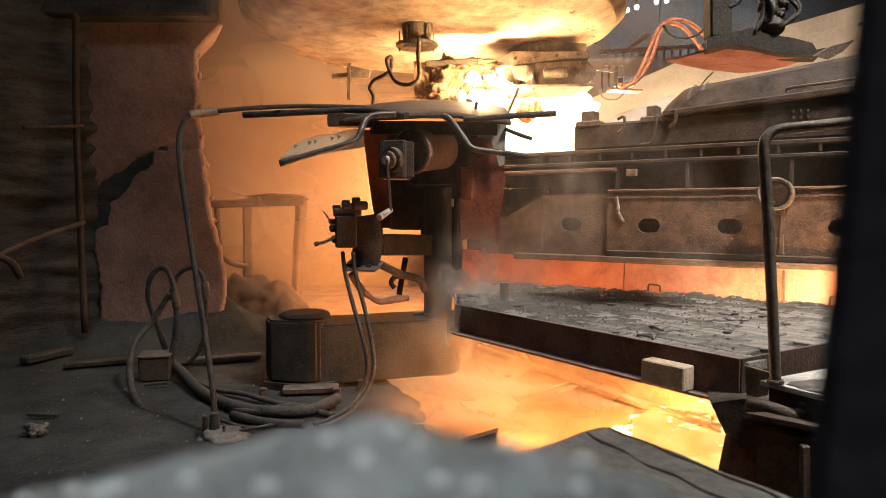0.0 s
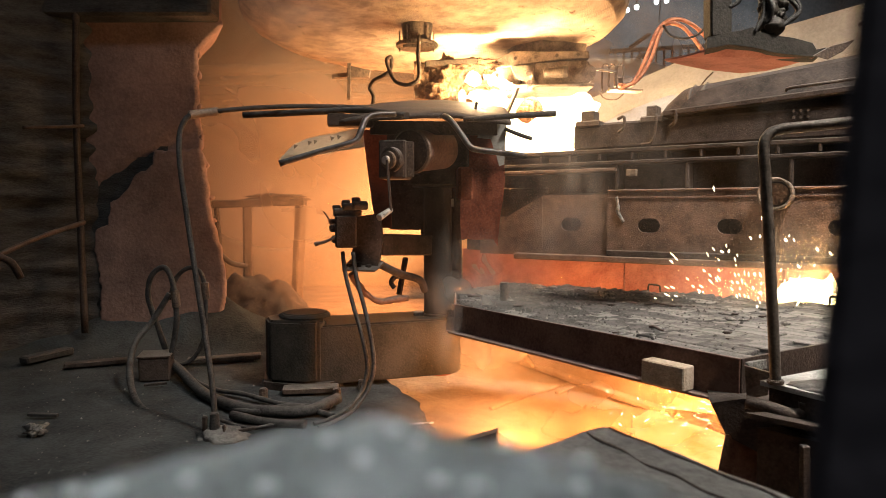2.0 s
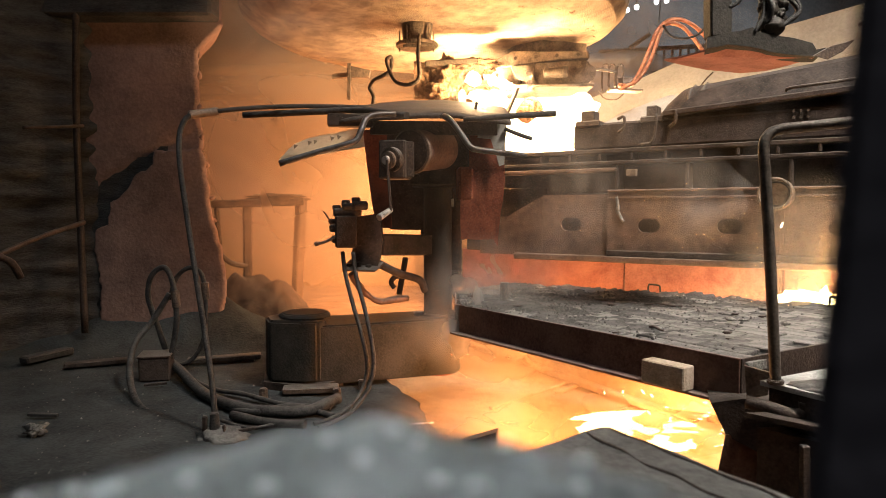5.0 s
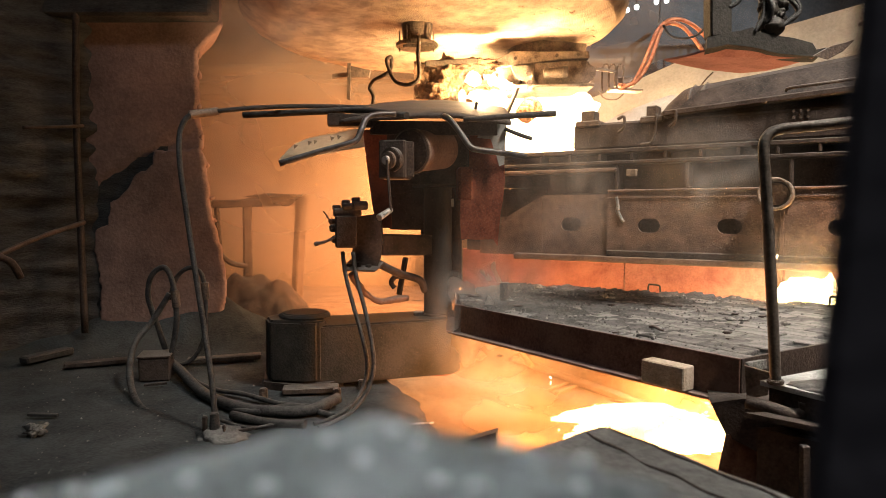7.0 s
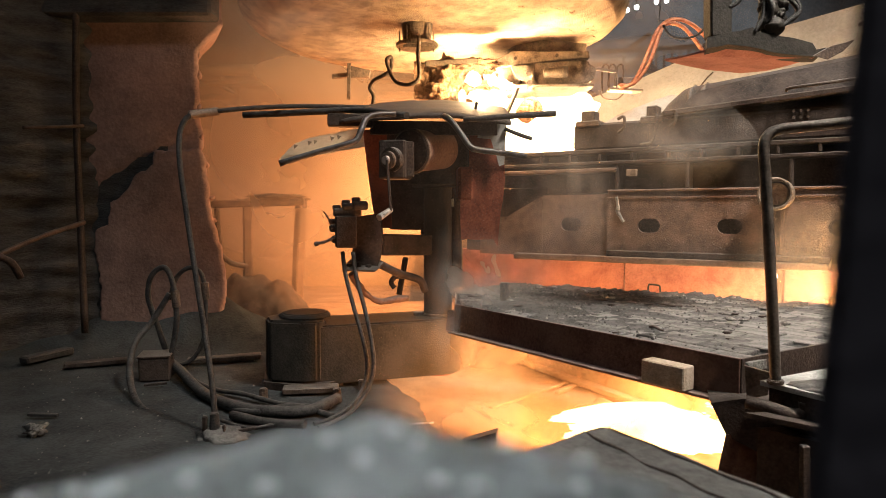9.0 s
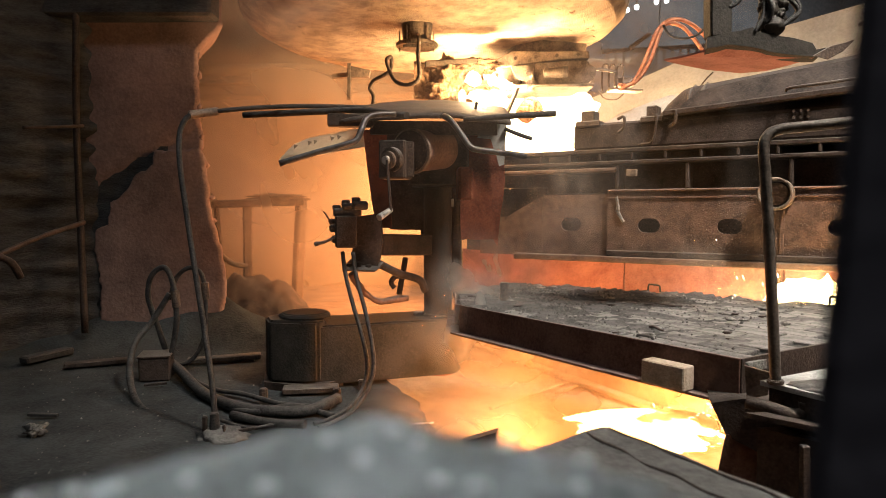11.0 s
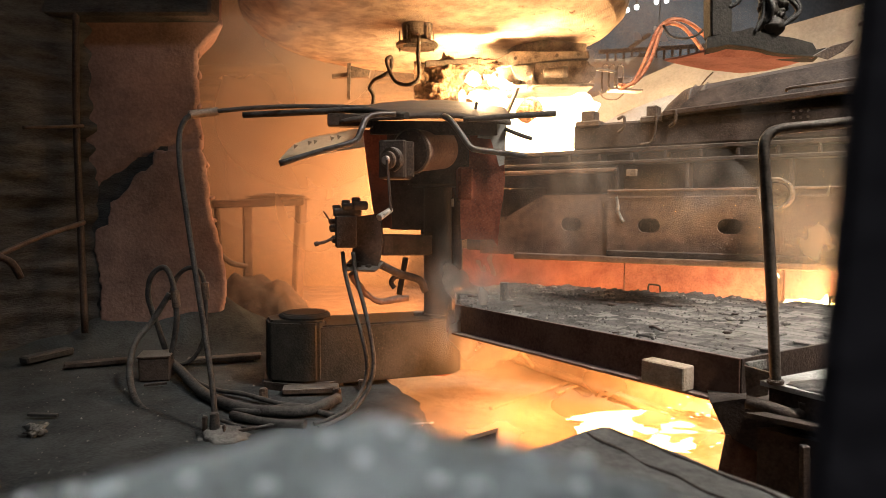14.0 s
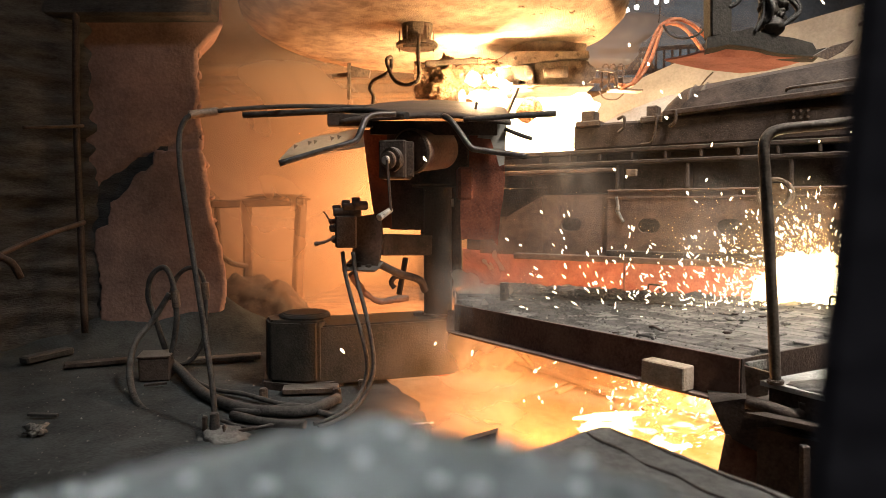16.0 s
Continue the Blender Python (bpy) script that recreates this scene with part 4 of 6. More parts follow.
    for i, pts in enumerate(([(1.795, 6.7, 2.696), (1.928, 6.7, 2.708), (2.051, 6.7, 2.913), (2.177, 6.75, 3.209), (2.272, 6.8, 3.337), (2.423, 6.8, 3.383), (2.576, 6.8, 3.326), (2.73, 6.8, 3.2)],
                             [(1.813, 6.7, 2.651), (1.985, 6.7, 2.742), (2.119, 6.7, 2.947), (2.223, 6.75, 3.221), (2.307, 6.8, 3.337), (2.459, 6.8, 3.314), (2.59, 6.8, 3.188), (2.699, 6.8, 3.05)],
                             [(2.261, 6.8, 3.326), (2.382, 6.85, 3.397), (2.535, 6.85, 3.374), (2.702, 6.85, 3.247), (2.831, 6.9, 3.145)])):
        part("gate_hose", pipe(NEW(), pts, 0.02, 6, 8, 0.2), RED_HOSE, ob, "red heat-wrapped hose")
    part("slack_cable", pipe(NEW(), [(2.256, 6.75, 3.311), (2.327, 6.75, 3.209), (2.479, 6.75, 3.175), (2.62, 6.7, 3.218), (2.679, 6.6, 3.347)], 0.012, 6, 6), RUBBER, ob)
    part("hanging_wire", pipe(NEW(), [(2.243, 6.8, 3.634), (2.235, 6.8, 3.463), (2.226, 6.8, 3.349)], 0.006, 3, 6), RUBBER, ob)
    part("loop_wire", pipe(NEW(), [(1.606, 6.75, 2.649), (1.665, 6.75, 2.568), (1.782, 6.75, 2.557), (1.862, 6.75, 2.614)], 0.008, 5, 6), GATE, ob)
    # collector nozzle below the gate
    part("nozzle", rod(NEW(), (0.865, 7.1, 2.435), (1, 7.2, 2.572), 0.1, 0.13, seg=20, bevel=0.01), CRUST, ob)
    part("poker", bar(NEW(), (0.634, 6.5, 2.358), (0.79, 6.6, 2.744), 0.035, 0.035, 0.004), RUBBER, ob)


# ---- manipulator ----
def manipulator():
    ob = thing("manipulator", (-1.078, 5.1, 0.081)[:2] + (0,), "sooty shroud manipulator on a heavy swing arm", "manipulator")
    # swing arm with its hub
    p, q = Vector((-1.18, 5.22, 0.29)), Vector((-0.03, 5.62, 0.29))
    dr = (q - p).normalized()
    sd = Vector((dr.y, -dr.x, 0))
    w = 0.25
    order = [p + sd * w, q + sd * w * 1.0] + [q + dr * (w * 0.7 * math.sin(math.pi * i / 8)) + sd * (w * math.cos(math.pi * i / 8)) for i in range(1, 8)] + [q - sd * w, p - sd * w]
    bm = slab(NEW(), [Vector((v.x, v.y, 0.03)) for v in order], (0, 0, 0.475))
    bmesh.ops.bevel(bm, geom=bm.edges[:], offset=0.014, segments=2, affect="EDGES")
    part("swing_arm", bm, ARM, ob, "dusty box-section swing arm")
    bm = slab(NEW(), [Vector((v.x, v.y, 0)) for v in (p + sd * 0.3 - dr * 0.02, p + sd * 0.3 + dr * 0.2, p + sd * 0.2 + dr * 0.33, p - sd * 0.24 + dr * 0.33, p - sd * 0.3 + dr * 0.15, p - sd * 0.24 - dr * 0.25, p + sd * 0.1 - dr * 0.28)], (0, 0, 0.06))
    part("foot_plate", bm, DARK, ob)
    bm = slab(NEW(), [Vector((v.x, v.y, 0.06)) for v in (p + sd * 0.27 + dr * 0.0, p + sd * 0.27 + dr * 0.12, p + sd * 0.21 + dr * 0.2, p - sd * 0.22 + dr * 0.2, p - sd * 0.25 - dr * 0.1, p - sd * 0.1 - dr * 0.25, p + sd * 0.12 - dr * 0.24)], (0, 0, 0.49))
    bmesh.ops.bevel(bm, geom=bm.edges[:], offset=0.02, segments=2, affect="EDGES")
    part("hub", bm, ARM, ob)
    c = p + dr * 0.02
    part("hub_cap", rod(NEW(), (c.x + 0.04, c.y, 0.552), (c.x + 0.04, c.y, 0.59), 0.22, 0.19, seg=9, bevel=0.01), ARM, ob)
    part("pivot_ring", rod(NEW(), (q.x, q.y, -0.015), (q.x, q.y, 0.03), 0.12, seg=24, bevel=0.006), RUST, ob)
    part("pivot_plate", rod(NEW(), (q.x, q.y, 0.5), (q.x, q.y, 0.525), 0.17, seg=28, bevel=0.006), STEEL, ob)
    part("stop_pin", box(NEW(), (0.09, 0.08, 0.04), pose(q.x - 0.18, q.y - 0.05, 0.52), 0.008), STEEL, ob)
    # column
    cx, cy = -0.045, 5.6
    part("column", rod(NEW(), (cx, cy, 0.525), (cx, cy, 1.72), 0.122, seg=36), ARM, ob, "worn round steel column")
    part("side_cylinder", rod(NEW(), (cx + 0.16, cy + 0.1, 0.75), (cx + 0.16, cy + 0.1, 1.6), 0.05, seg=16, bevel=0.006), DARK, ob)
    part("side_bracket", box(NEW(), (0.1, 0.12, 0.14), pose(cx + 0.14, cy + 0.06, 0.82), 0.01), DARK, ob)
    # head: motor drum, gearbox, crank
    part("head_block", box(NEW(), (0.42, 0.4, 0.5), pose(0.0, 5.45, 1.86), 0.02), DARK, ob)
    part("head_saddle", box(NEW(), (0.5, 0.46, 0.1), pose(-0.02, 5.48, 1.66), 0.015), DARK, ob)
    a, b = Vector((-0.235, 4.75, 1.84)), Vector((-0.009, 5.1, 1.89))
    u = (b - a).normalized()
    dm = part("motor", rod(NEW(), a, b, 0.155, seg=40, bevel=0.008), CHANNEL, ob, "round geared motor, its rim coloured paler to look lit")
    # lighter rim material stands for the bright light along the edge
    part("motor_rim", rod(NEW(), a - u * 0.004, a + u * 0.03, 0.166, seg=40, bevel=0.004), GATE, dm)
    part("motor_face", rod(NEW(), a - u * 0.012, a - u * 0.0045, 0.15, seg=40, bevel=0.003), DARK, dm)
    for i in range(8):
        t = i * math.tau / 8
        s1 = u.cross(Vector((0, 0, 1))).normalized()
        s2 = s1.cross(u)
        k = a + (s1 * math.cos(t) + s2 * math.sin(t)) * 0.13
        part("bolt", rod(NEW(), k - u * 0.014, k, 0.012, seg=6), STEEL, dm)
    g = Vector((-0.337, 4.62, 1.764))
    gb = part("gearbox", box(NEW(), (0.19, 0.2, 0.27), pose(g.x + 0.0, g.y, g.z, 0, 0, -12), 0.012), DARK, ob)
    for i in range(4):
        part("fin", box(NEW(), (0.05, 0.012, 0.24), pose(g.x + 0.105, g.y - 0.07 + 0.045 * i, g.z + 0.005, 0, 0, -12), 0.003), STEEL, gb)
    f = Vector((-0.367, 4.5, 1.758))
    for r, t0, t1, m in ((0.085, -0.0, 0.05, STEEL), (0.06, -0.03, 0.0, GATE), (0.03, -0.06, -0.03, CHROME)):
        part("disc", rod(NEW(), f + u * t0, f + u * t1, r, seg=28, bevel=0.005), m, gb)
    cr = part("crank", bar(NEW(), (-0.378, 4.4, 1.75), (-0.353, 4.4, 1.404), 0.03, 0.018, 0.004), DARK, ob, "dark hand crank with a bright worn grip")
    part("crank_grip", rod(NEW(), (-0.354, 4.42, 1.415), (-0.427, 4.3, 1.359), 0.019, 0.024, seg=14, bevel=0.004), CHROME, cr)
    part("limit_switch", box(NEW(), (0.12, 0.14, 0.26), pose(0.17, 5.12, 1.62, 0, 0, 8), 0.02), RUST, ob)
    part("switch_stem", rod(NEW(), (0.075, 5.1, 1.502), (0.075, 5.1, 1.44), 0.01, seg=8), CHROME, ob)
    # heat shield roof and skirts
    bm = NEW()
    n0, n1, f1, f0 = Vector((-0.731, 4.6, 2.039)), Vector((0.481, 4.6, 2.039)), Vector((0.54, 5.9, 2.341)), Vector((-0.631, 5.9, 2.361))

    def roof(u, v):
        p = n0.lerp(n1, u).lerp(f0.lerp(f1, u), v)
        return p + Vector((0, 0, 0.05 * math.sin(math.pi * u) + 0.015 * noise.noise(p * 5) + 0.03 * math.sin(math.pi * v)))
    sheet(bm, 26, 14, roof)
    ext = bmesh.ops.extrude_face_region(bm, geom=bm.faces[:])
    bmesh.ops.translate(bm, vec=(0, 0, -0.03), verts=[v for v in ext["geom"] if isinstance(v, bmesh.types.BMVert)])
    bmesh.ops.recalc_face_normals(bm, faces=bm.faces)
    part("roof_shield", bm, DARK, ob, "dust-covered sheet roof over the head")
    part("roof_beam", bar(NEW(), (-0.832, 4.72, 2.06), (-0.509, 4.75, 2.056), 0.1, 0.09, 0.008), DARK, ob)
    part("roof_front", bar(NEW(), (-0.535, 4.8, 2.017), (0.403, 4.85, 2.016), 0.03, 0.1, 0.004), DARK, ob)
    for nm, pts, m in (("skirt_plate", [(-0.671, 5.5, 2.089), (-0.476, 5.5, 2.089), (-0.432, 5.5, 1.261), (-0.576, 5.5, 1.261), (-0.64, 5.5, 1.757)], RUST),
                       ("skirt_plate", [(-0.497, 5.75, 2.095), (0.189, 5.75, 2.095), (0.191, 5.75, 1.149), (-0.196, 5.75, 1.154), (-0.201, 5.75, 1.235), (-0.472, 5.75, 1.245)], DARK),
                       ("side_shield", [(0.145, 5.4, 2.067), (0.5, 5.35, 2.106), (0.511, 5.35, 1.655), (0.476, 5.35, 1.377), (0.449, 5.35, 1.115), (0.415, 5.4, 1.169), (0.148, 5.45, 1.167)], RUST)):
        part(nm, slab(NEW(), ragged(pts, 0.12, 0.008, 2), (0, 0.02, 0)), m, ob)
    part("side_flap", slab(NEW(), ragged([(0.283, 5.28, 2.115), (0.51, 5.22, 2.125), (0.494, 5.22, 1.784), (0.455, 5.24, 1.768), (0.382, 5.26, 1.986), (0.283, 5.28, 1.998)], 0.06, 0.008, 5), (0, 0.015, 0)), BEIGE, ob)
    # rods and hand bars
    part("long_rod", pipe(NEW(), [(-1.498, 4.9, 2.123), (-0.948, 4.9, 2.148), (-0.603, 4.85, 2.152), (-0.249, 4.5, 2.06)], 0.024, 6, 10, 0.15), RUBBER, ob)
    part("rusty_rod", pipe(NEW(), [(0.14, 4.5, 2.033), (0.451, 4.5, 2.056), (0.777, 4.5, 2.075)], 0.021, 5, 10, 0.25), RUBBER, ob)
    part("stub_rod", pipe(NEW(), [(0.49, 5.2, 2.06), (0.603, 5.2, 2.015), (0.711, 5.2, 1.98)], 0.018, 4, 8, 0.1), RUBBER, ob)
    part("upright_stub", bar(NEW(), (0.241, 4.9, 2.156), (0.254, 4.9, 2.223), 0.03, 0.02, 0.003), DARK, ob)
    part("hand_bar", pipe(NEW(), [(-1.057, 4.2, 1.709), (-0.825, 4.25, 1.786), (-0.618, 4.3, 1.85), (-0.568, 4.32, 1.882), (-0.542, 4.35, 1.952), (-0.517, 4.4, 2.026), (-0.461, 4.45, 2.06), (-0.326, 4.5, 2.071)], 0.021, 6, 12), TUBE, ob, "bent tubular hand bar, worn shiny")
    part("hand_bar", pipe(NEW(), [(0.008, 4.5, 2.056), (0.046, 4.4, 2.019), (0.117, 4.35, 1.922), (0.179, 4.3, 1.828), (0.231, 4.3, 1.809), (0.395, 4.3, 1.787), (0.552, 4.3, 1.765)], 0.021, 6, 12), TUBE, ob, "bent tubular hand bar, worn shiny")
    # supply pipe and its sleeve
    part("supply_pipe", pipe(NEW(), [(-1.589, 4.6, 2.106), (-1.369, 4.75, 2.153), (-1.053, 5, 2.206), (-0.567, 5.3, 2.245)], 0.017, 6, 8), RUBBER, ob)
    part("sleeve", rod(NEW(), (-1.749, 4.5, 2.064), (-1.588, 4.62, 2.109), 0.03, seg=14, bevel=0.004), GATE, ob)
    part("drop_hose", pipe(NEW(), [(-1.733, 4.5, 2.067), (-1.773, 4.48, 2.022), (-1.802, 4.46, 1.92), (-1.779, 4.4, 1.724), (-1.721, 4.35, 1.381), (-1.634, 4.25, 1.01), (-1.542, 4.15, 0.616), (-1.463, 4.05, 0.273), (-1.423, 3.98, -0.024)], 0.019, 8, 10), RUBBER, ob, "hanging supply hose")
    # valve bank
    c = Vector((-0.736, 4.9, 1.251))
    vb = part("valve_bank", box(NEW(), (0.16, 0.22, 0.24), pose(c.x, c.y, c.z, 0, 0, 10), 0.012), DARK, ob, "black hydraulic valve bank")
    for k, L, r in (((-0.815, 4.82, 1.396), 0.2, 0.032), ((-0.747, 4.82, 1.438), 0.14, 0.028), ((-0.671, 4.82, 1.446), 0.1, 0.034), ((-0.841, 4.82, 1.278), 0.1, 0.03), ((-0.825, 4.82, 1.194), 0.08, 0.03), ((-0.849, 4.82, 1.329), 0.08, 0.02)):
        k = Vector(k)
        part("spool", rod(NEW(), k, k + Vector((L, 0.05, 0)), r, seg=14, bevel=0.006), DARK, vb)
    for k, h in (((-0.726, 4.85, 1.463), 0.05), ((-0.65, 4.85, 1.472), 0.07), ((-0.794, 4.85, 1.43), 0.04)):
        k = Vector(k)
        part("cap", box(NEW(), (0.06, 0.06, h), pose(*k), 0.008), DARK, vb)
    part("lever", pipe(NEW(), [(-0.805, 4.8, 1.212), (-0.863, 4.75, 1.18), (-0.924, 4.72, 1.165)], 0.012, 3, 8), DARK, vb)
    part("lever_knob", rod(NEW(), (-0.909, 4.73, 1.169), (-0.94, 4.72, 1.161), 0.018, seg=10, bevel=0.004), DARK, vb)
    part("lever", pipe(NEW(), [(-0.829, 4.8, 1.316), (-0.858, 4.78, 1.371), (-0.881, 4.77, 1.404)], 0.006, 3, 6), DARK, vb)
    part("mount_plate", slab(NEW(), [(-0.682, 4.95, 1.361), (-0.483, 4.95, 1.387), (-0.467, 4.95, 1.163), (-0.503, 4.95, 0.972), (-0.702, 4.95, 0.963)], (0, 0.14, 0)), DARK, ob)
    tray = slab(NEW(), [(-0.765, 4.85, 0.955), (-0.51, 4.85, 0.946), (-0.451, 5.05, 0.998), (-0.725, 5.05, 1.016)], (0, 0, 0.012))
    part("tray", tray, STEEL, ob, "drilled bracket tray")
    for k in ((-0.716, 4.93, 0.978), (-0.647, 4.93, 0.991), (-0.57, 4.93, 0.969)):
        k = Vector(k)
        part("tray_eye", rod(NEW(), k + Vector((0, 0, -0.012)), k + Vector((0, 0, 0.025)), 0.024, seg=14), DARK, ob)
    part("cross_arm", bar(NEW(), (-0.522, 5.15, 1.139), (-0.133, 5.45, 1.12), 0.16, 0.17, 0.012), DARK, ob)
    part("strut", pipe(NEW(), [(-0.513, 5.05, 0.998), (-0.356, 5.15, 0.909), (-0.195, 5.3, 0.839), (-0.152, 5.4, 0.743)], 0.032, 5, 10), DARK, ob)
    part("link", bar(NEW(), (-0.312, 5.4, 1.018), (-0.366, 5.35, 0.711), 0.05, 0.03, 0.006), DARK, ob)
    part("hook", pipe(NEW(), [(-0.316, 5.3, 0.867), (-0.39, 5.3, 0.867), (-0.427, 5.3, 0.82), (-0.4, 5.3, 0.773)], 0.022, 5, 8), DARK, ob)
    part("chain_wrap", pipe(NEW(), [(-0.71, 5, 0.923), (-0.664, 5.05, 0.825), (-0.6, 5.1, 0.743), (-0.507, 5.15, 0.682), (-0.383, 5.2, 0.694), (-0.286, 5.25, 0.696)], 0.028, 8, 10, 0.7), CHANNEL, ob, "rag-wrapped hose bundle")
    for k in (0, 0.085):
        part("valve_hose", pipe(NEW(), [Vector(v) + Vector((k * min(1, max(0.45, v[2] + 0.3)), -k * 0.6, 0)) for v in ((-0.755, 4.85, 1.099), (-0.723, 4.8, 0.917), (-0.652, 4.7, 0.699), (-0.576, 4.6, 0.49), (-0.539, 4.55, 0.297), (-0.574, 4.5, 0.139), (-0.663, 4.35, 0.048), (-0.779, 4.2, 0.019), (-0.844, 4.15, 0.013))], 0.0155, 7, 10), RUBBER, ob, "looped hydraulic hose")
    # board with printed marks
    bd = part("marked_board", slab(NEW(), ragged([(-1.308, 5.2, 1.81), (-1.28, 5.6, 1.967), (-1.185, 5.8, 2.047), (-0.726, 6, 2.161), (-0.657, 5.5, 1.947), (-1.029, 5.3, 1.854)], 0.08, 0.008, 3), (0, 0.004, 0.012)), PAPER, ob, "cream board with small printed marks")
    for k in ((-1.232, 5.45, 1.947), (-1.114, 5.45, 1.975), (-1.066, 5.45, 1.984), (-0.925, 5.45, 2.012), (-0.868, 5.45, 2.022)):
        k = Vector(k)
        part("mark", slab(NEW(), [k + Vector((-0.018, 0, 0.018)), k + Vector((0.02, 0.0, 0.008)), k + Vector((-0.01, 0, -0.022))], (0, 0.003, 0)), MARK, bd)
    return ob


ladle()
slide_gate()
manipulator()


# ---- handrail, console and post by the camera ----
def handrail():
    z0 = 0.705
    lt = thing("landing", (1.413, 2.55, 0.69)[:2] + (-0.36,), "small dusty steel landing carrying the handrail", "landing")
    pts = [Vector((*g, z0)) for g in ((1.308, 2.633), (1.479, 2.331), (1.834, 2.419), (1.96, 2.975))]
    bm = slab(NEW(), [v - Vector((0, 0, 0.02)) for v in pts], (0, 0, 0.02))
    part("tread", bm, LIT_DUST, lt, "dusty steel tread plate")
    q = [v - Vector((0, 0, 0.021)) for v in pts]
    q[0] = q[0].lerp(q[2], 0.06)
    bm = slab(NEW(), [v - Vector((0, 0, 0.15)) for v in q], (0, 0, 0.15))
    part("riser", bm, DARK, lt)
    part("dust_drift", lump(NEW(), pts[0].lerp(pts[2], 0.42) + Vector((0, 0, -0.004)), (0.14, 0.1, 0.018), 3, 0.5, 3, 2), DUST, lt)
    ob = thing("handrail", (1.352, 2.6, 0.716), "bent tubular steel handrail with chipped paint", "handrail")
    part("rail_tube", pipe(NEW(), [(1.334, 2.56, 0.72), (1.315, 2.56, 0.984), (1.29, 2.56, 1.3), (1.269, 2.56, 1.544), (1.26, 2.56, 1.637), (1.272, 2.56, 1.694), (1.319, 2.55, 1.721), (1.439, 2.5, 1.73), (1.594, 2.44, 1.743), (1.76, 2.38, 1.755)], 0.0215, 7, 16), RAIL, ob)
    part("rail_tube", pipe(NEW(), [(1.658, 2.5, 0.816), (1.624, 2.5, 1.302), (1.595, 2.5, 1.627), (1.596, 2.5, 1.702), (1.597, 2.46, 1.725)], 0.0215, 6, 14), RAIL, ob)
    part("collar", rod(NEW(), (1.334, 2.56, 0.71), (1.333, 2.56, 0.729), 0.032, seg=18, bevel=0.004), STEEL, ob)


def console():
    """Dark stepped machine housing below the platform's corner."""
    ob = thing("machine_housing", (1.45, 2.75, -0.36), "dark sooty stepped steel housing under the platform", "housing")
    part("bracket_beam", slab(NEW(), [(1.155, 2.75, 0.575), (1.301, 2.75, 0.595), (1.606, 2.6, 0.555), (1.611, 2.6, 0.418), (1.336, 2.7, 0.38), (1.227, 2.75, 0.431)], (0.1, 0.3, 0)), DARK, ob)
    part("leg_plate", slab(NEW(), [(1.218, 2.74, 0.44), (1.366, 2.74, 0.44), (1.391, 2.74, -0.444), (1.093, 2.74, -0.444), (1.183, 2.74, 0.24)], (0.28, 0.25, 0)), CHANNEL, ob)
    part("shelf", slab(NEW(), [(1.161, 2.45, 0.608), (1.464, 2.3, 0.581), (1.777, 2.45, 0.528), (1.523, 2.7, 0.539)], (0, 0, 0.02)), DARK, ob)
    part("body", slab(NEW(), [(1.219, 2.46, 0.565), (1.507, 2.3, 0.531), (1.981, 2.6, 0.418), (1.602, 2.75, 0.481)], (0, 0, -0.95)), DARK, ob)
    part("door_post", bar(NEW(), (1.344, 2.36, 0.534), (1.362, 2.36, -0.034), 0.03, 0.03, 0.004), STEEL, ob)
    part("drain_pipe", pipe(NEW(), [(1.239, 2.6, 0.625), (1.302, 2.55, 0.617), (1.377, 2.5, 0.601), (1.419, 2.5, 0.614), (1.422, 2.5, 0.655)], 0.028, 5, 10), DARK, ob)
    # lighter material stands for the lit inner face of the channel's end
    part("channel_end_plate", slab(NEW(), [(1.283, 2.72, 0.745), (1.359, 2.66, 0.731), (1.357, 2.66, 0.636), (1.296, 2.72, 0.599)], (0.01, 0.02, 0)), GATE, ob)


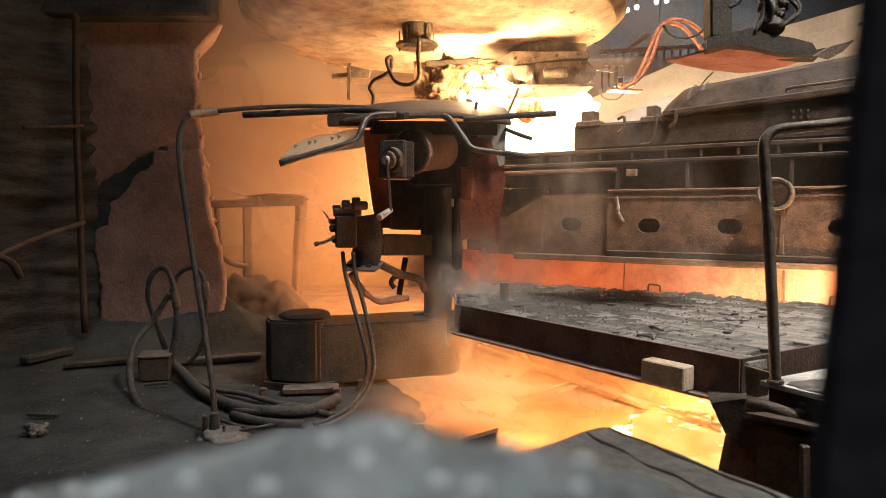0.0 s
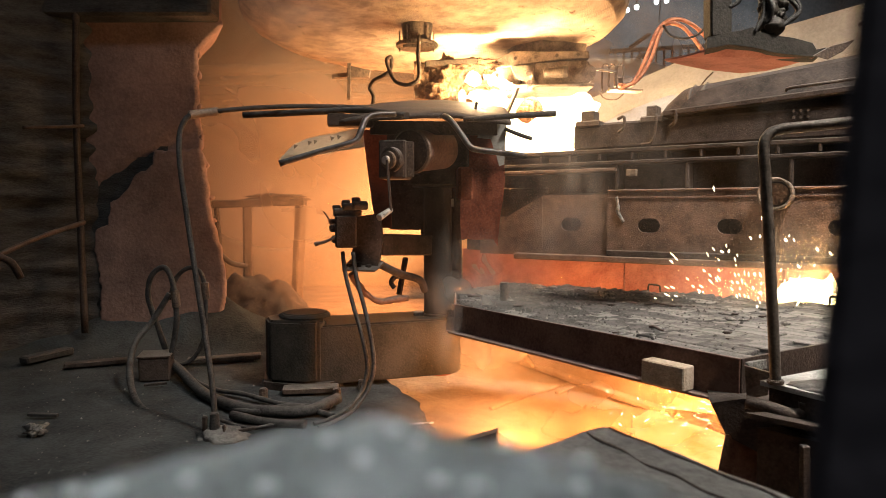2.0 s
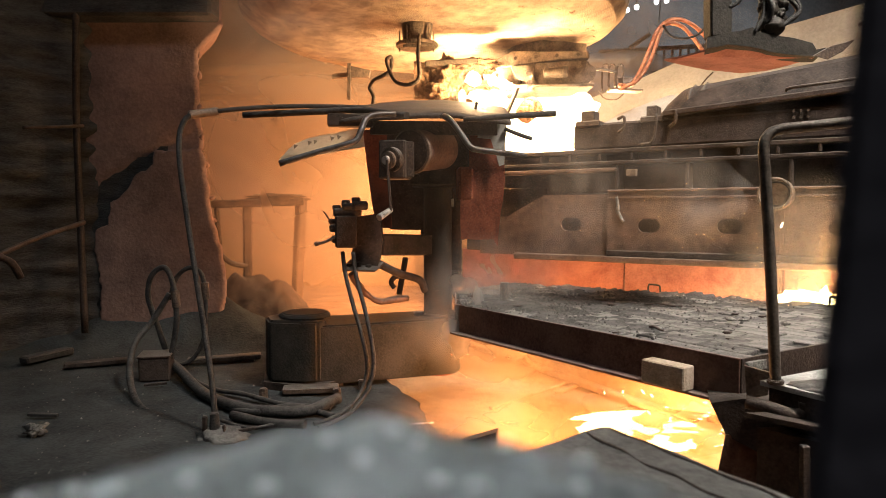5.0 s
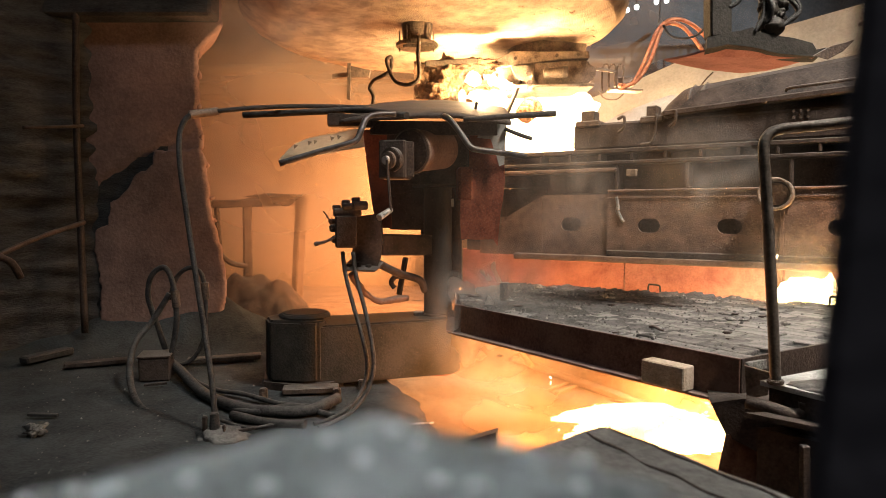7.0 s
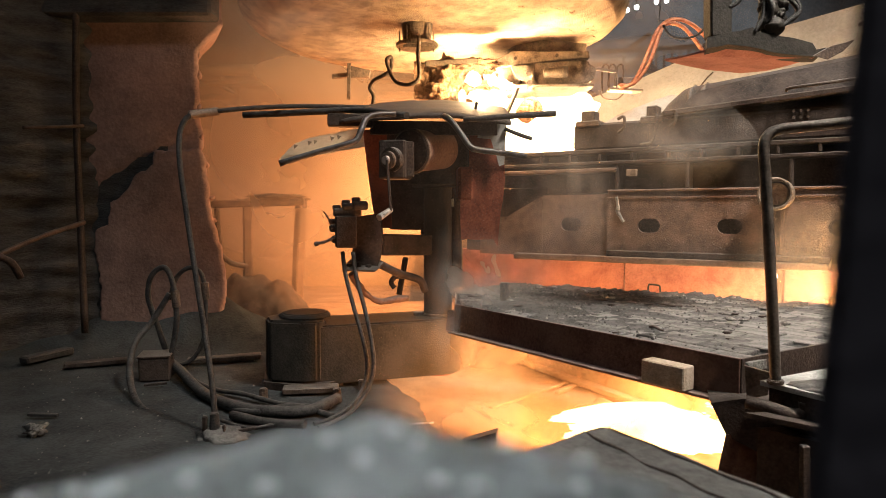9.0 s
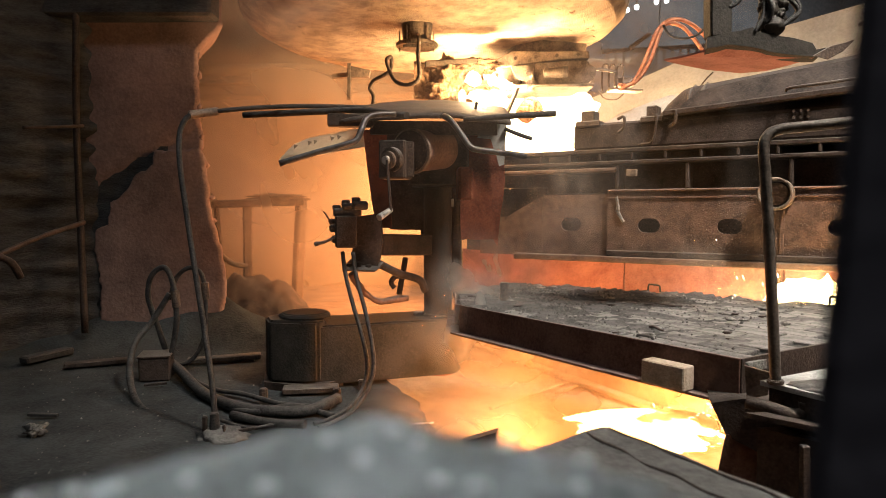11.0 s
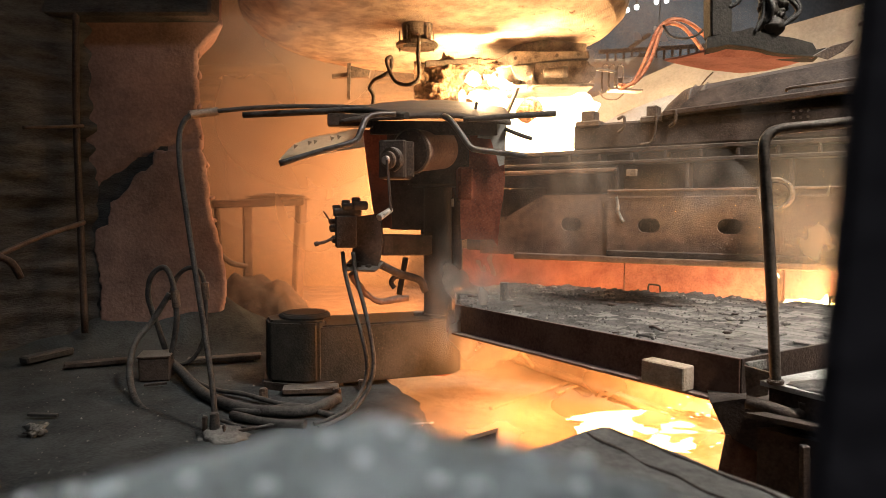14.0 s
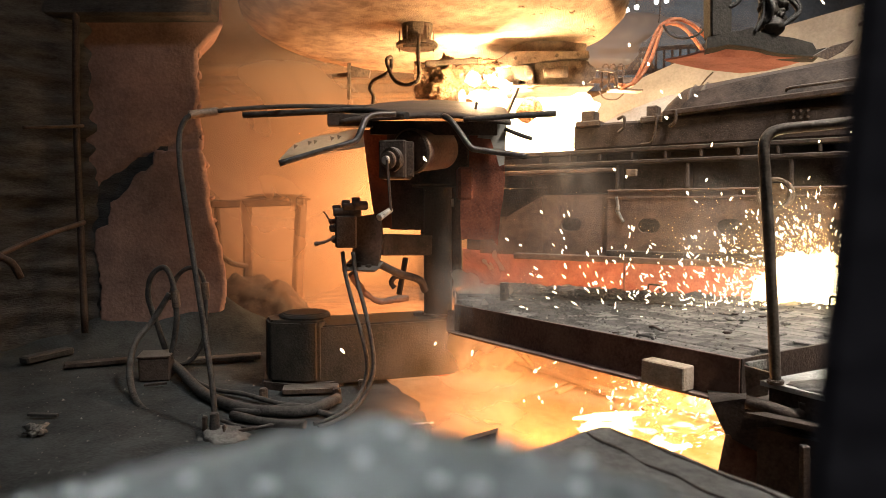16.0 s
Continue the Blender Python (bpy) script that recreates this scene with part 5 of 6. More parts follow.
def foreground():
    # dust-laden sill, close to the lens
    s = thing("sill", (0, 0.16, 0), "low masonry sill of the viewing opening", "sill", kind="structure")
    part("sill_wall", slab(NEW(), [(-1.6, 0.04, 0), (0.6, 0.04, 0), (0.6, 0.22, 0), (-1.6, 0.22, 0)], (0, 0, 1.24)), BLACK, s)
    keys = [(-0.3, 1.255), (-0.2, 1.292), (-0.137, 1.306), (-0.121, 1.31), (-0.0845, 1.3205), (-0.053, 1.326), (-0.025, 1.333), (-0.011, 1.332), (0.003, 1.325), (0.029, 1.322), (0.0464, 1.317), (0.0726, 1.308), (0.11, 1.29), (0.22, 1.245)]

    def ridge(x):
        for (x0, z0), (x1, z1) in zip(keys, keys[1:]):
            if x <= x1:
                t = (x - x0) / (x1 - x0)
                return z0 + (z1 - z0) * t
        return keys[-1][1]

    def pile(u, v):
        x = -0.3 + 0.52 * u
        y = 0.1 + 0.19 * v
        h = ridge(x) - 1.2
        prof = math.cos((y - 0.2) / 0.1 * 1.25) if y > 0.2 else 1 - 0.75 * ((0.2 - y) / 0.1) ** 1.2
        p = Vector((x, y, 0))
        return Vector((x, y, 1.2 + h * max(0, prof) + 0.0035 * noise.noise(p * 70) + 0.002 * noise.noise(p * 200)))
    solo("sacking", sheet(NEW(), 90, 40, pile), SACK, (0, 0.2, 1.24), "grey dust-laden sacking heaped on the sill", "sacking")
    # pale specks and larger white lumps stand for blurred highlights
    random.seed(31)
    bits = NEW()
    for i in range(46):
        u, v = random.random(), random.uniform(0.2, 0.58)
        lump(bits, pile(u, v) + Vector((0, 0, 0.0006)), (random.uniform(0.0006, 0.0018), 0.0012, 0.0008), 1, 0.5, 2, i)
    solo("glint_speck", bits, PAPER, (0, 0.2, 1.25), "pale specks standing for glints on the sacking", "scale", kind="stuff")
    random.seed(77)
    for i in range(44):
        u, v = random.uniform(0.06, 0.72), random.uniform(0.34, 0.57)
        solo("glint_lump", lump(NEW(), pile(u, v) + Vector((0, 0, 0.001)), (random.uniform(0.002, 0.004), 0.0026, 0.0016), 1, 0.4, 2, i), GLINT, tuple(pile(u, v)), "near-white lump standing for a glint on the sacking", "scale", "scale flakes")
    # dark edge post of the opening
    bm = slab(NEW(), [(0.12, 0.2, 0.0), (0.9, 0.2, 0.0), (0.9, 0.24, 0.0), (0.1535, 0.24, 0.0)], (0.0, 0, 2.6))
    for v in bm.verts:
        v.co.x += (v.co.z - 1.4) * 0.066
    bmesh.ops.bevel(bm, geom=[e for e in bm.edges if abs(e.verts[0].co.z - e.verts[1].co.z) > 1], offset=0.006, segments=2, affect="EDGES")
    solo("edge_post", bm, BLACK, (0.5, 0.27, 0), "black steel edge post of the viewing opening", "post", kind="structure")
    # sheet-covered ledge with two welded strips
    ob = thing("ledge_cover", (0.4, 1.1, 0), "grey dusty sheet-covered ledge with two raised seams", "ledge")
    zt = 0.9
    A, B, C, D = (Vector((*g, zt)) for g in ((0.401, 1.503), (0.675, 1.062), (0.181, 0.628), (0.135, 1.305)))

    def cover(u, v):
        p = A.lerp(B, u).lerp(D.lerp(C, u), v)
        return p + Vector((0, 0, 0.008 * noise.noise(p * 7) - 0.05 * max(0, v - 0.7) ** 2 - (0.04 * (1 - v * 8) ** 2 if v < 0.12 else 0) * 0.3))
    bm = sheet(NEW(), 40, 30, cover)
    rim = [e for e in bm.edges if e.is_boundary]
    ext = bmesh.ops.extrude_edge_only(bm, edges=rim)
    bmesh.ops.translate(bm, vec=(0, 0, -0.06), verts=[v for v in ext["geom"] if isinstance(v, bmesh.types.BMVert)])
    part("cover_sheet", bm, DUST, ob)
    for v0, v1 in ((0.075, 0.085), (0.3, 0.24)):
        line = [cover(0.02 + 0.98 * u / 14, v0 + (v1 - v0) * u / 14 + 0.012 * math.sin(u * 1.6)) + Vector((0, 0, 0.0015)) for u in range(15)]
        part("seam", pipe(NEW(), line, 0.0036, 3, 6, 0.9), DARK, ob, "dark open seam with a curled lip")
    cm = (A + B + C + D) / 4
    base = [p.lerp(cm, 0.06) for p in (A, B, C, D)]
    part("ledge_block", slab(NEW(), [Vector((p.x, p.y, 0.0)) for p in base], (0, 0, zt - 0.05)), DARK, ob)
    solo("steel_offcut", slab(NEW(), [(0.099, 3.6, 0.093), (0.301, 3.6, 0.151), (0.302, 3.6, -0.156), (0.09, 3.6, -0.156)], (0.02, 0.08, 0.0)), DARK, (0.201, 3.7, 0.003), "dark steel offcut at the trench edge", "offcut")


handrail()
console()
foreground()


# ---- molten steel ----
def molten():
    ob = thing("molten_stream", (0.9, 7.0, 1.95), "white-hot splashing steel under the ladle gate", "molten steel")
    for i, (c, size) in enumerate((((1.135, 7.9, 2.321), (0.5, 0.3, 0.36)), ((1.354, 7.8, 2.544), (0.42, 0.3, 0.32)), ((0.815, 7.8, 2.51), (0.35, 0.3, 0.3)), ((0.541, 7.3, 2.719), (0.3, 0.2, 0.12)), ((1.541, 7.9, 2.693), (0.3, 0.2, 0.14)))):
        part("splash", lump(NEW(), c, size, 4, 0.35, 2.2, i * 2.7), HOT, ob)
    part("jet", rod(NEW(), (0.441, 6.75, 2.878), (0.595, 6.9, 2.559), 0.05, 0.09, seg=18), HOT, ob, "white-hot jet")
    for i, (c, size) in enumerate((((0.363, 6.2, 2.515), (0.09, 0.05, 0.03)), ((0.18, 6.15, 2.475), (0.03, 0.03, 0.06)), ((0.521, 6.3, 2.619), (0.12, 0.06, 0.05)), ((0.288, 6.2, 2.652), (0.07, 0.04, 0.06)))):
        part("dripping_steel", lump(NEW(), c, size, 4, 0.5, 2.6, i * 4.1), HOT, ob, "white-hot steel dripping from the crust")
    pool = thing("molten_pool", (2.0, 5.2, -0.34), "glowing molten steel pool in the trench", "molten steel", kind="structure")
    pts = [Vector((*g, -0.325)) for g in ((1.577, 5.32), (1.752, 5.472), (2.235, 4.873), (1.703, 3.689), (1.28, 4.272))]
    part("surface", slab(NEW(), ragged(pts, 0.08, 0.05, 3), (0, 0, 0.02)), POOL, pool)


def floor_clutter():
    coil = thing("hose_coil", (-2.2, 5.3, 0.0), "dusty black hoses coiled on the casting floor", "hose")
    for pts, r in (([(-2.35, 5.5, 0.115), (-2.458, 5.5, 0.458), (-2.52, 5.5, 0.677), (-2.486, 5.5, 0.856), (-2.379, 5.5, 0.924), (-2.289, 5.45, 0.804), (-2.241, 5.4, 0.523), (-2.276, 5.4, 0.274), (-2.328, 5.4, 0.09)], 0.024),
                   ([(-2.38, 5.6, 0.639), (-2.316, 5.6, 0.827), (-2.196, 5.6, 0.915), (-2.09, 5.6, 0.837), (-2.067, 5.6, 0.565), (-2.092, 5.6, 0.292), (-2.205, 5.6, 0.102), (-2.369, 5.6, 0.052)], 0.02),
                   ([(-2.315, 5.45, 0.708), (-2.451, 5.4, 0.475), (-2.493, 5.2, 0.348), (-2.451, 5, 0.187), (-2.305, 4.75, 0.035), (-2.107, 4.55, -0.03), (-1.852, 4.5, -0.039), (-1.549, 4.55, -0.006), (-1.214, 4.5, -0.035), (-0.894, 4.5, -0.047)], 0.025),
                   ([(*(-2.55, 5.872), 0.06), (*(-2.195, 5.329), 0.08), (*(-1.853, 4.845), 0.05), (*(-1.573, 4.528), 0.05), (*(-1.287, 4.345), 0.05), (*(-0.935, 4.32), 0.05), (*(-0.755, 4.584), 0.06)], 0.04),
                   ([(*(-1.415, 4.265), 0.04), (*(-1.147, 4.114), 0.04), (*(-0.882, 4.069), 0.04)], 0.03)):
        part("hose", pipe(NEW(), pts, r, 8, 10, 0.12), RUBBER, coil)
    for a, b in (((-2.259, 5.42, 0.735), (-2.239, 5.4, 0.595)), ((-2.072, 5.6, 0.787), (-2.065, 5.6, 0.639))):
        part("ferrule", rod(NEW(), a, b, 0.034, seg=12, bevel=0.005), STEEL, coil)
    for pts, r in (([(*(-2.126, 5.297), 0.03), (*(-1.76, 4.922), 0.03), (*(-1.495, 4.768), 0.04), (*(-1.143, 4.541), 0.03), (*(-0.787, 4.461), 0.03)], 0.018),
                   ([(*(-1.519, 4.461), 0.03), (*(-1.273, 4.297), 0.05), (*(-1.044, 4.461), 0.04), (*(-0.733, 4.261), 0.03)], 0.022),
                   ([(*(-1.454, 4.178), 0.03), (*(-1.233, 4.034), 0.03), (*(-1.034, 4.099), 0.04)], 0.012)):
        part("cable", pipe(NEW(), pts, r, 8, 8, 0.2), RUBBER, coil)
    bx = thing("junction_box", (*(-2.484, 5.413), 0), "open rusty steel junction box lying on the floor", "box")
    c = Vector((*(-2.404, 5.263), 0.1))
    part("casing", box(NEW(), (0.24, 0.2, 0.2), Matrix.Translation(c + Vector((0, 0.1, 0))) @ pose(0, 0, 0, 0, 0, 12), 0.01), DARK, bx)
    part("lid", box(NEW(), (0.26, 0.22, 0.015), Matrix.Translation(c + Vector((0, 0.1, 0.11))) @ pose(0, 0, 0, 3, 0, 12), 0.004), STEEL, bx)
    for i, (a, b, w, h) in enumerate((((-3.353, 5.649), (-2.879, 5.865), 0.1, 0.05), ((-2.333, 5.821), (-1.73, 6.05), 0.1, 0.05), ((-2.81, 4.304), (-2.605, 4.292), 0.03, 0.02), ((-1.284, 3.971), (-0.971, 4.144), 0.02, 0.02), ((-1.222, 4.859), (-0.802, 4.922), 0.12, 0.05), ((-3.796, 5.78), (-3.621, 6.232), 0.12, 0.07), ((-2.359, 5.039), (-2.212, 5.123), 0.03, 0.02))):
        p, q = Vector((*a, 0.02 + h / 2)), Vector((*b, 0.02 + h / 2))
        bm = bar(NEW(), p, q, w, h, min(w, h) * 0.2)
        for v in bm.verts:
            v.co += Vector((jit(v.co, 6), jit(v.co, 6, 3), 0)) * 0.02
        solo("scrap_bar", bm, (DARK, STEEL, RUBBER)[i % 3], (p.x, p.y, 0.01), "dust-covered scrap bar lying on the casting floor", "scrap", "scrap bars")
    solo("slag_lump", lump(NEW(), (*(-2.54, 3.971), 0.035), (0.055, 0.045, 0.035), 3, 1.0, 3.2, 1), SLAG, (*(-2.54, 3.971), 0), "pale glassy lump of slag on the floor", "slag")
    solo("bright_wire", pipe(NEW(), [(-0.64, 3.93, 0.03), (-0.5, 3.99, 0.034), (-0.339, 4.063, 0.03), (-0.2, 4.1, 0.034), (-0.06, 4.14, 0.03)], 0.006, 5, 8), CHROME, (-0.34, 4.06, 0.02), "thin bright wire lying on the casting floor", "wire")
    stand = thing("hose_stand", (*(-1.392, 3.914), 0), "small clotted valve stand under the hanging hose", "valve")
    c = Vector((*(-1.413, 3.934), 0))
    part("valve", rod(NEW(), c, c + Vector((0, 0, 0.16)), 0.035, 0.028, seg=12, bevel=0.005), RUBBER, stand)
    part("handle", box(NEW(), (0.03, 0.03, 0.1), Matrix.Translation(c + Vector((-0.06, 0, 0.09))), 0.006), DARK, stand)
    part("handle", box(NEW(), (0.02, 0.03, 0.05), Matrix.Translation(c + Vector((0.06, 0, 0.06))), 0.006), DARK, stand)
    part("mud", lump(NEW(), c + Vector((0.03, 0.02, 0.0)), (0.16, 0.12, 0.06), 3, 0.5, 2, 6), DUST, stand)
    for g in ((-1.347, 4.783), (-0.796, 4.783), (-0.641, 5.03)):
        solo("bolt_stub", rod(NEW(), (*g, 0), (*g, 0.08), 0.035, 0.03, seg=10, bevel=0.006), STEEL, (*g, 0), "dusty bolt stub standing out of the floor", "bolt", "bolt stubs")
    solo("floor_rubble", rubble(420, floor_spot, 0.004, 0.013, 11), SLAG, (-2, 4, 0), "scattered slag grit on the casting floor", "grit", kind="stuff")


def floor_spot():
    y = random.uniform(3.2, 6.4)
    return Vector((random.uniform(-0.66 * y, -0.25), y, 0.015))


def inside(p, poly, margin):
    """Whether p lies inside the convex outline, at least margin from its edges (outline runs anticlockwise)."""
    n = len(poly)
    for i in range(n):
        (x0, y0), (x1, y1) = poly[i][:2], poly[(i + 1) % n][:2]
        ln = math.hypot(x1 - x0, y1 - y0)
        if ((x1 - x0) * (p[1] - y0) - (y1 - y0) * (p[0] - x0)) / ln < margin:
            return False
    return True


def platform_cover():
    ob, V, a, b, c, d, e = PLAT
    poly = [a, b, c, d, e]
    top = 0.74
    dr = (V(b, 0) - V(a, 0)).normalized()
    up = Vector((-dr.y, dr.x, 0))
    # broken dust crust with bumps between the bricks
    lo, hi = Vector((min(p[0] for p in poly), min(p[1] for p in poly), 0)), Vector((max(p[0] for p in poly), max(p[1] for p in poly), 0))
    bm = NEW()
    n = 90
    grid = {}
    for i in range(n + 1):
        for j in range(n + 1):
            p = Vector((lo.x + (hi.x - lo.x) * i / n, lo.y + (hi.y - lo.y) * j / n, 0))
            if inside(p, poly, 0.012):
                far = min(1, max(0, (p - V(b, 0)).dot(-dr) / 1.3))
                z = top - 0.026 + 0.026 * far + 0.014 * noise.noise(p * 3) + 0.012 * noise.noise(p * 9) + 0.006 * noise.noise(p * 30)
                rim = (p - V(d, 0)).dot((Vector((c[1] - d[1], d[0] - c[0], 0))).normalized())
                z += 0.03 * math.exp(-(rim / 0.09) ** 2) * (0.6 + noise.noise(p * 7))
                grid[i, j] = bm.verts.new((p.x, p.y, z))
    for i in range(n):
        for j in range(n):
            q = [grid.get(k) for k in ((i, j), (i + 1, j), (i + 1, j + 1), (i, j + 1))]
            if all(q):
                bm.faces.new(q).smooth = True
    part("dust_crust", bm, SCALE_DUST, ob, "dark dust and scale crust over the bricks")
    random.seed(21)

    def spot():
        while True:
            p = Vector((random.uniform(lo.x, hi.x), random.uniform(lo.y, hi.y), 0))
            if inside(p, poly, 0.05):
                p.z = top + 0.004
                return p
    
    def far_spot():
        while True:
            p = spot()
            if random.random() < max(0.03, (p - V(b, 0)).dot(-dr) / 2.0) ** 1.6:
                return p
    solo("scale_rubble", rubble(3200, far_spot, 0.003, 0.014, 22), SCALE_DUST, (1.2, 4.6, top), "dark scale rubble heaped on the platform's far end", "rubble", kind="stuff")
    solo("platform_grit", rubble(700, far_spot, 0.004, 0.014, 21), SLAG, (1.5, 4.2, top), "grit and scale strewn over the platform", "grit", kind="stuff")
    random.seed(4)
    for i in range(34):
        p = spot()
        s = random.uniform(0.008, 0.024)
        solo("slag_chunk", lump(NEW(), p + Vector((0, 0, s * 0.3)), (s * random.uniform(0.8, 2.2), s, s * 0.45), 2, 0.6, 2, i * 1.7), SLAG if i % 3 else DARK, tuple(p), "dark chunk of slag lying on the platform", "slag", "slag chunks")
    for q, r, l in (((1.422, 4.548), (1.663, 4.465), 0.008), ((1.174, 3.644), (1.218, 3.539), 0.008)):
        p, t = V(q, top + 0.008), V(r, top + 0.006)
        solo("wire_scrap", pipe(NEW(), [p, p.lerp(t, 0.4) + Vector((0, 0.02, 0.006)), p.lerp(t, 0.7) + Vector((0, -0.01, 0)), t], l, 4, 6, 0.4), DARK, tuple(p), "bent strip of scrap on the platform", "scrap")
    # paving bricks
    L, W = 0.25, 0.17
    me = []
    for k in range(4):
        bm = NEW()
        box(bm, (L - 0.008, W - 0.008, 0.05), Matrix(), 0.005)
        for v in bm.verts:
            v.co += Vector((jit(v.co, 20, k * 5), jit(v.co, 20, k * 5 + 2), jit(v.co, 20, k * 5 + 3))) * 0.004
        m = bpy.data.meshes.new("paving_brick")
        bm.to_mesh(m)
        bm.free()
        m.materials.append(PAVER)
        me.append(m)
    base = HOME[ob.name]
    turn = dr.to_track_quat("X", "Z").to_matrix().to_4x4()
    for j in range(24):
        for i in range(-12, 16):
            p = V(a, 0) + dr * (L * (i + 0.5 * (j % 2))) + up * (W * (j + 0.62))
            if inside(p, poly, 0.1) and p.x < 3.4:
                br = new("paving_brick", me[random.randrange(4)])
                br.parent = ob
                h = random.uniform(-0.006, 0.004)
                br.matrix_local = Matrix.Translation(p - base + Vector((0, 0, top - 0.03 + h))) @ turn @ pose(0, 0, 0, random.uniform(-1, 1), random.uniform(-1, 1), random.uniform(-1.2, 1.2))


def overhead():
    """Hanging post with valve cluster and heat plate, upper side of the view."""
    ob = thing("hanging_arm", (1.666, 4, 2.546), "dark hanging arm with cables over a bent heat plate", "hanging arm")
    part("post", bar(NEW(), (1.632, 4, 3.769), (1.67, 4, 2.45), 0.12, 0.13, 0.01), ARM, ob)
    bm = slab(NEW(), ragged([(1.546, 3.86, 2.357), (1.551, 3.86, 2.422), (1.676, 3.86, 2.445), (1.821, 3.86, 2.478), (1.862, 3.86, 2.448), (2.025, 3.86, 2.429), (2.175, 3.86, 2.393), (2.196, 3.86, 2.357), (2.269, 3.86, 2.364), (2.217, 3.86, 2.315), (2.018, 3.86, 2.321), (1.811, 3.86, 2.36), (1.678, 3.86, 2.383)], 0.05, 0.012, 9), (0.05, 0.16, 0))
    part("foot", bm, ARM, ob, "slag-crusted foot of the hanging arm")
    part("heat_plate", slab(NEW(), [(1.45, 4.3, 2.386), (1.501, 4.05, 2.353), (1.589, 3.95, 2.366), (1.717, 3.95, 2.403), (1.873, 3.92, 2.369), (2.015, 3.9, 2.334), (2.201, 3.9, 2.311), (2.253, 4.25, 2.349), (2.213, 4.5, 2.363), (2.084, 4.6, 2.369), (1.826, 4.55, 2.382), (1.594, 4.4, 2.383)], (0, 0, 0.012)), ORANGE, ob, "bent heat plate, coloured red for the glow on it")
    part("curled_end", slab(NEW(), ragged([(2.166, 3.84, 2.307), (2.27, 3.84, 2.365), (2.404, 3.84, 2.401), (2.331, 3.84, 2.333), (2.25, 3.84, 2.287)], 0.05, 0.006, 6), (0, 0.012, 0.004)), STEEL, ob)
    part("valve_stem", pipe(NEW(), [(1.935, 3.9, 2.446), (1.947, 3.9, 2.502), (1.919, 3.9, 2.551), (1.937, 3.9, 2.61), (1.949, 3.9, 2.669)], 0.052, 4, 12, 0.9), ARM, ob)
    for c in [(1.889, 3.88, 2.526), (1.975, 3.88, 2.552), (1.993, 3.88, 2.617), (1.887, 3.88, 2.611)]:
        part("valve_body", lump(NEW(), c, (0.032, 0.03, 0.04), 3, 0.9, 2.5, c[0] * 9), ARM, ob)
    for i, pts in enumerate(([(1.853, 3.9, 2.681), (1.895, 3.9, 2.616), (1.906, 3.9, 2.465)], [(2.043, 3.88, 2.675), (2.087, 3.86, 2.59), (2.056, 3.86, 2.532), (1.995, 3.88, 2.499), (1.98, 3.9, 2.465)], [(1.882, 3.85, 2.665), (1.912, 3.84, 2.591), (1.911, 3.86, 2.526), (1.869, 3.88, 2.486), (1.853, 3.9, 2.452)], [(1.71, 3.95, 2.618), (1.763, 3.95, 2.651), (1.796, 3.95, 2.698)])):
        part("cable", pipe(NEW(), pts, 0.014, 6, 8), RUBBER, ob)
    part("cable", pipe(NEW(), [(1.877, 3.86, 2.63), (1.872, 3.86, 2.539), (1.847, 3.86, 2.487), (1.829, 3.86, 2.455)], 0.012, 5, 8), RUBBER, ob)
    part("cable", pipe(NEW(), [(1.967, 3.86, 2.474), (2.032, 3.86, 2.52), (2.077, 3.86, 2.572), (2.042, 3.86, 2.624), (2.001, 3.86, 2.65)], 0.014, 5, 8), RUBBER, ob)
    # roof lamps far off
    for p in ((4.464, 16, 6.281), (4.696, 16, 6.348), (5.172, 16, 6.482), (5.418, 16, 6.509)):
        l = thing("hall_lamp", p, "small bright cold roof lamp far off in the hall", "lamp", "hall lamps")
        part("glass", rod(NEW(), Vector(p) + Vector((0, 0, -0.05)), Vector(p) + Vector((0, 0, 0.05)), 0.05, seg=14, bevel=0.015), LAMPG, l)
        part("stem", rod(NEW(), Vector(p) + Vector((0, 0, 0.05)), (p[0], p[1], 12.0), 0.02, seg=6), DARK, l)
    # lattice of the far gallery
    g = thing("gallery", (3.867, 13, 4.357), "dim lattice gallery and railing far off in the hall", "gallery", kind="structure")
    for i in range(12):
        a = Vector((3.256, 13, 4.136)) + Vector((0.16 * i, 0, 0))
        part("baluster", bar(NEW(), a, a + Vector((0, 0, 0.5)), 0.04, 0.04, 0.004), STEEL, g)
    for pa, pb in (((3.082, 13, 4.555), (5.312, 13, 4.687)), ((3.088, 13, 4.114), (5.323, 13, 4.247)), ((3.647, 13, 4.159), (3.931, 13, 4.511)), ((3.931, 13, 4.511), (4.206, 13, 4.181)), ((3.638, 12.8, 4.582), (4.018, 12.8, 4.852))):
        part("member", bar(NEW(), pa, pb, 0.08, 0.08, 0.008), STEEL, g)


molten()
floor_clutter()
platform_cover()
overhead()


# ---- what moves ----
def wisp(place, sx, sz, turn, material, seed):
    """A billowing veil of smoke, a curved sheet."""
    def f(u, v):
        x, z = 2 * u - 1, 2 * v - 1
        return Vector((x, 0.3 * noise.noise(Vector((x * 1.3 + seed, z * 1.3, seed))) + 0.15 * (x * x + z * z), z))
    me = bpy.data.meshes.new("smoke_wisp")
    bm = sheet(NEW(), 16, 16, f)
    bm.to_mesh(me)
    bm.free()
    me.materials.append(material)
    ob = tagged(new("smoke_wisp", me), "thin drifting veil of warm grey smoke", "smoke", "smoke wisps")
    ob.scale = (sx, max(sx, sz) * 0.5, sz)
    return ob, Vector(place), turn, seed


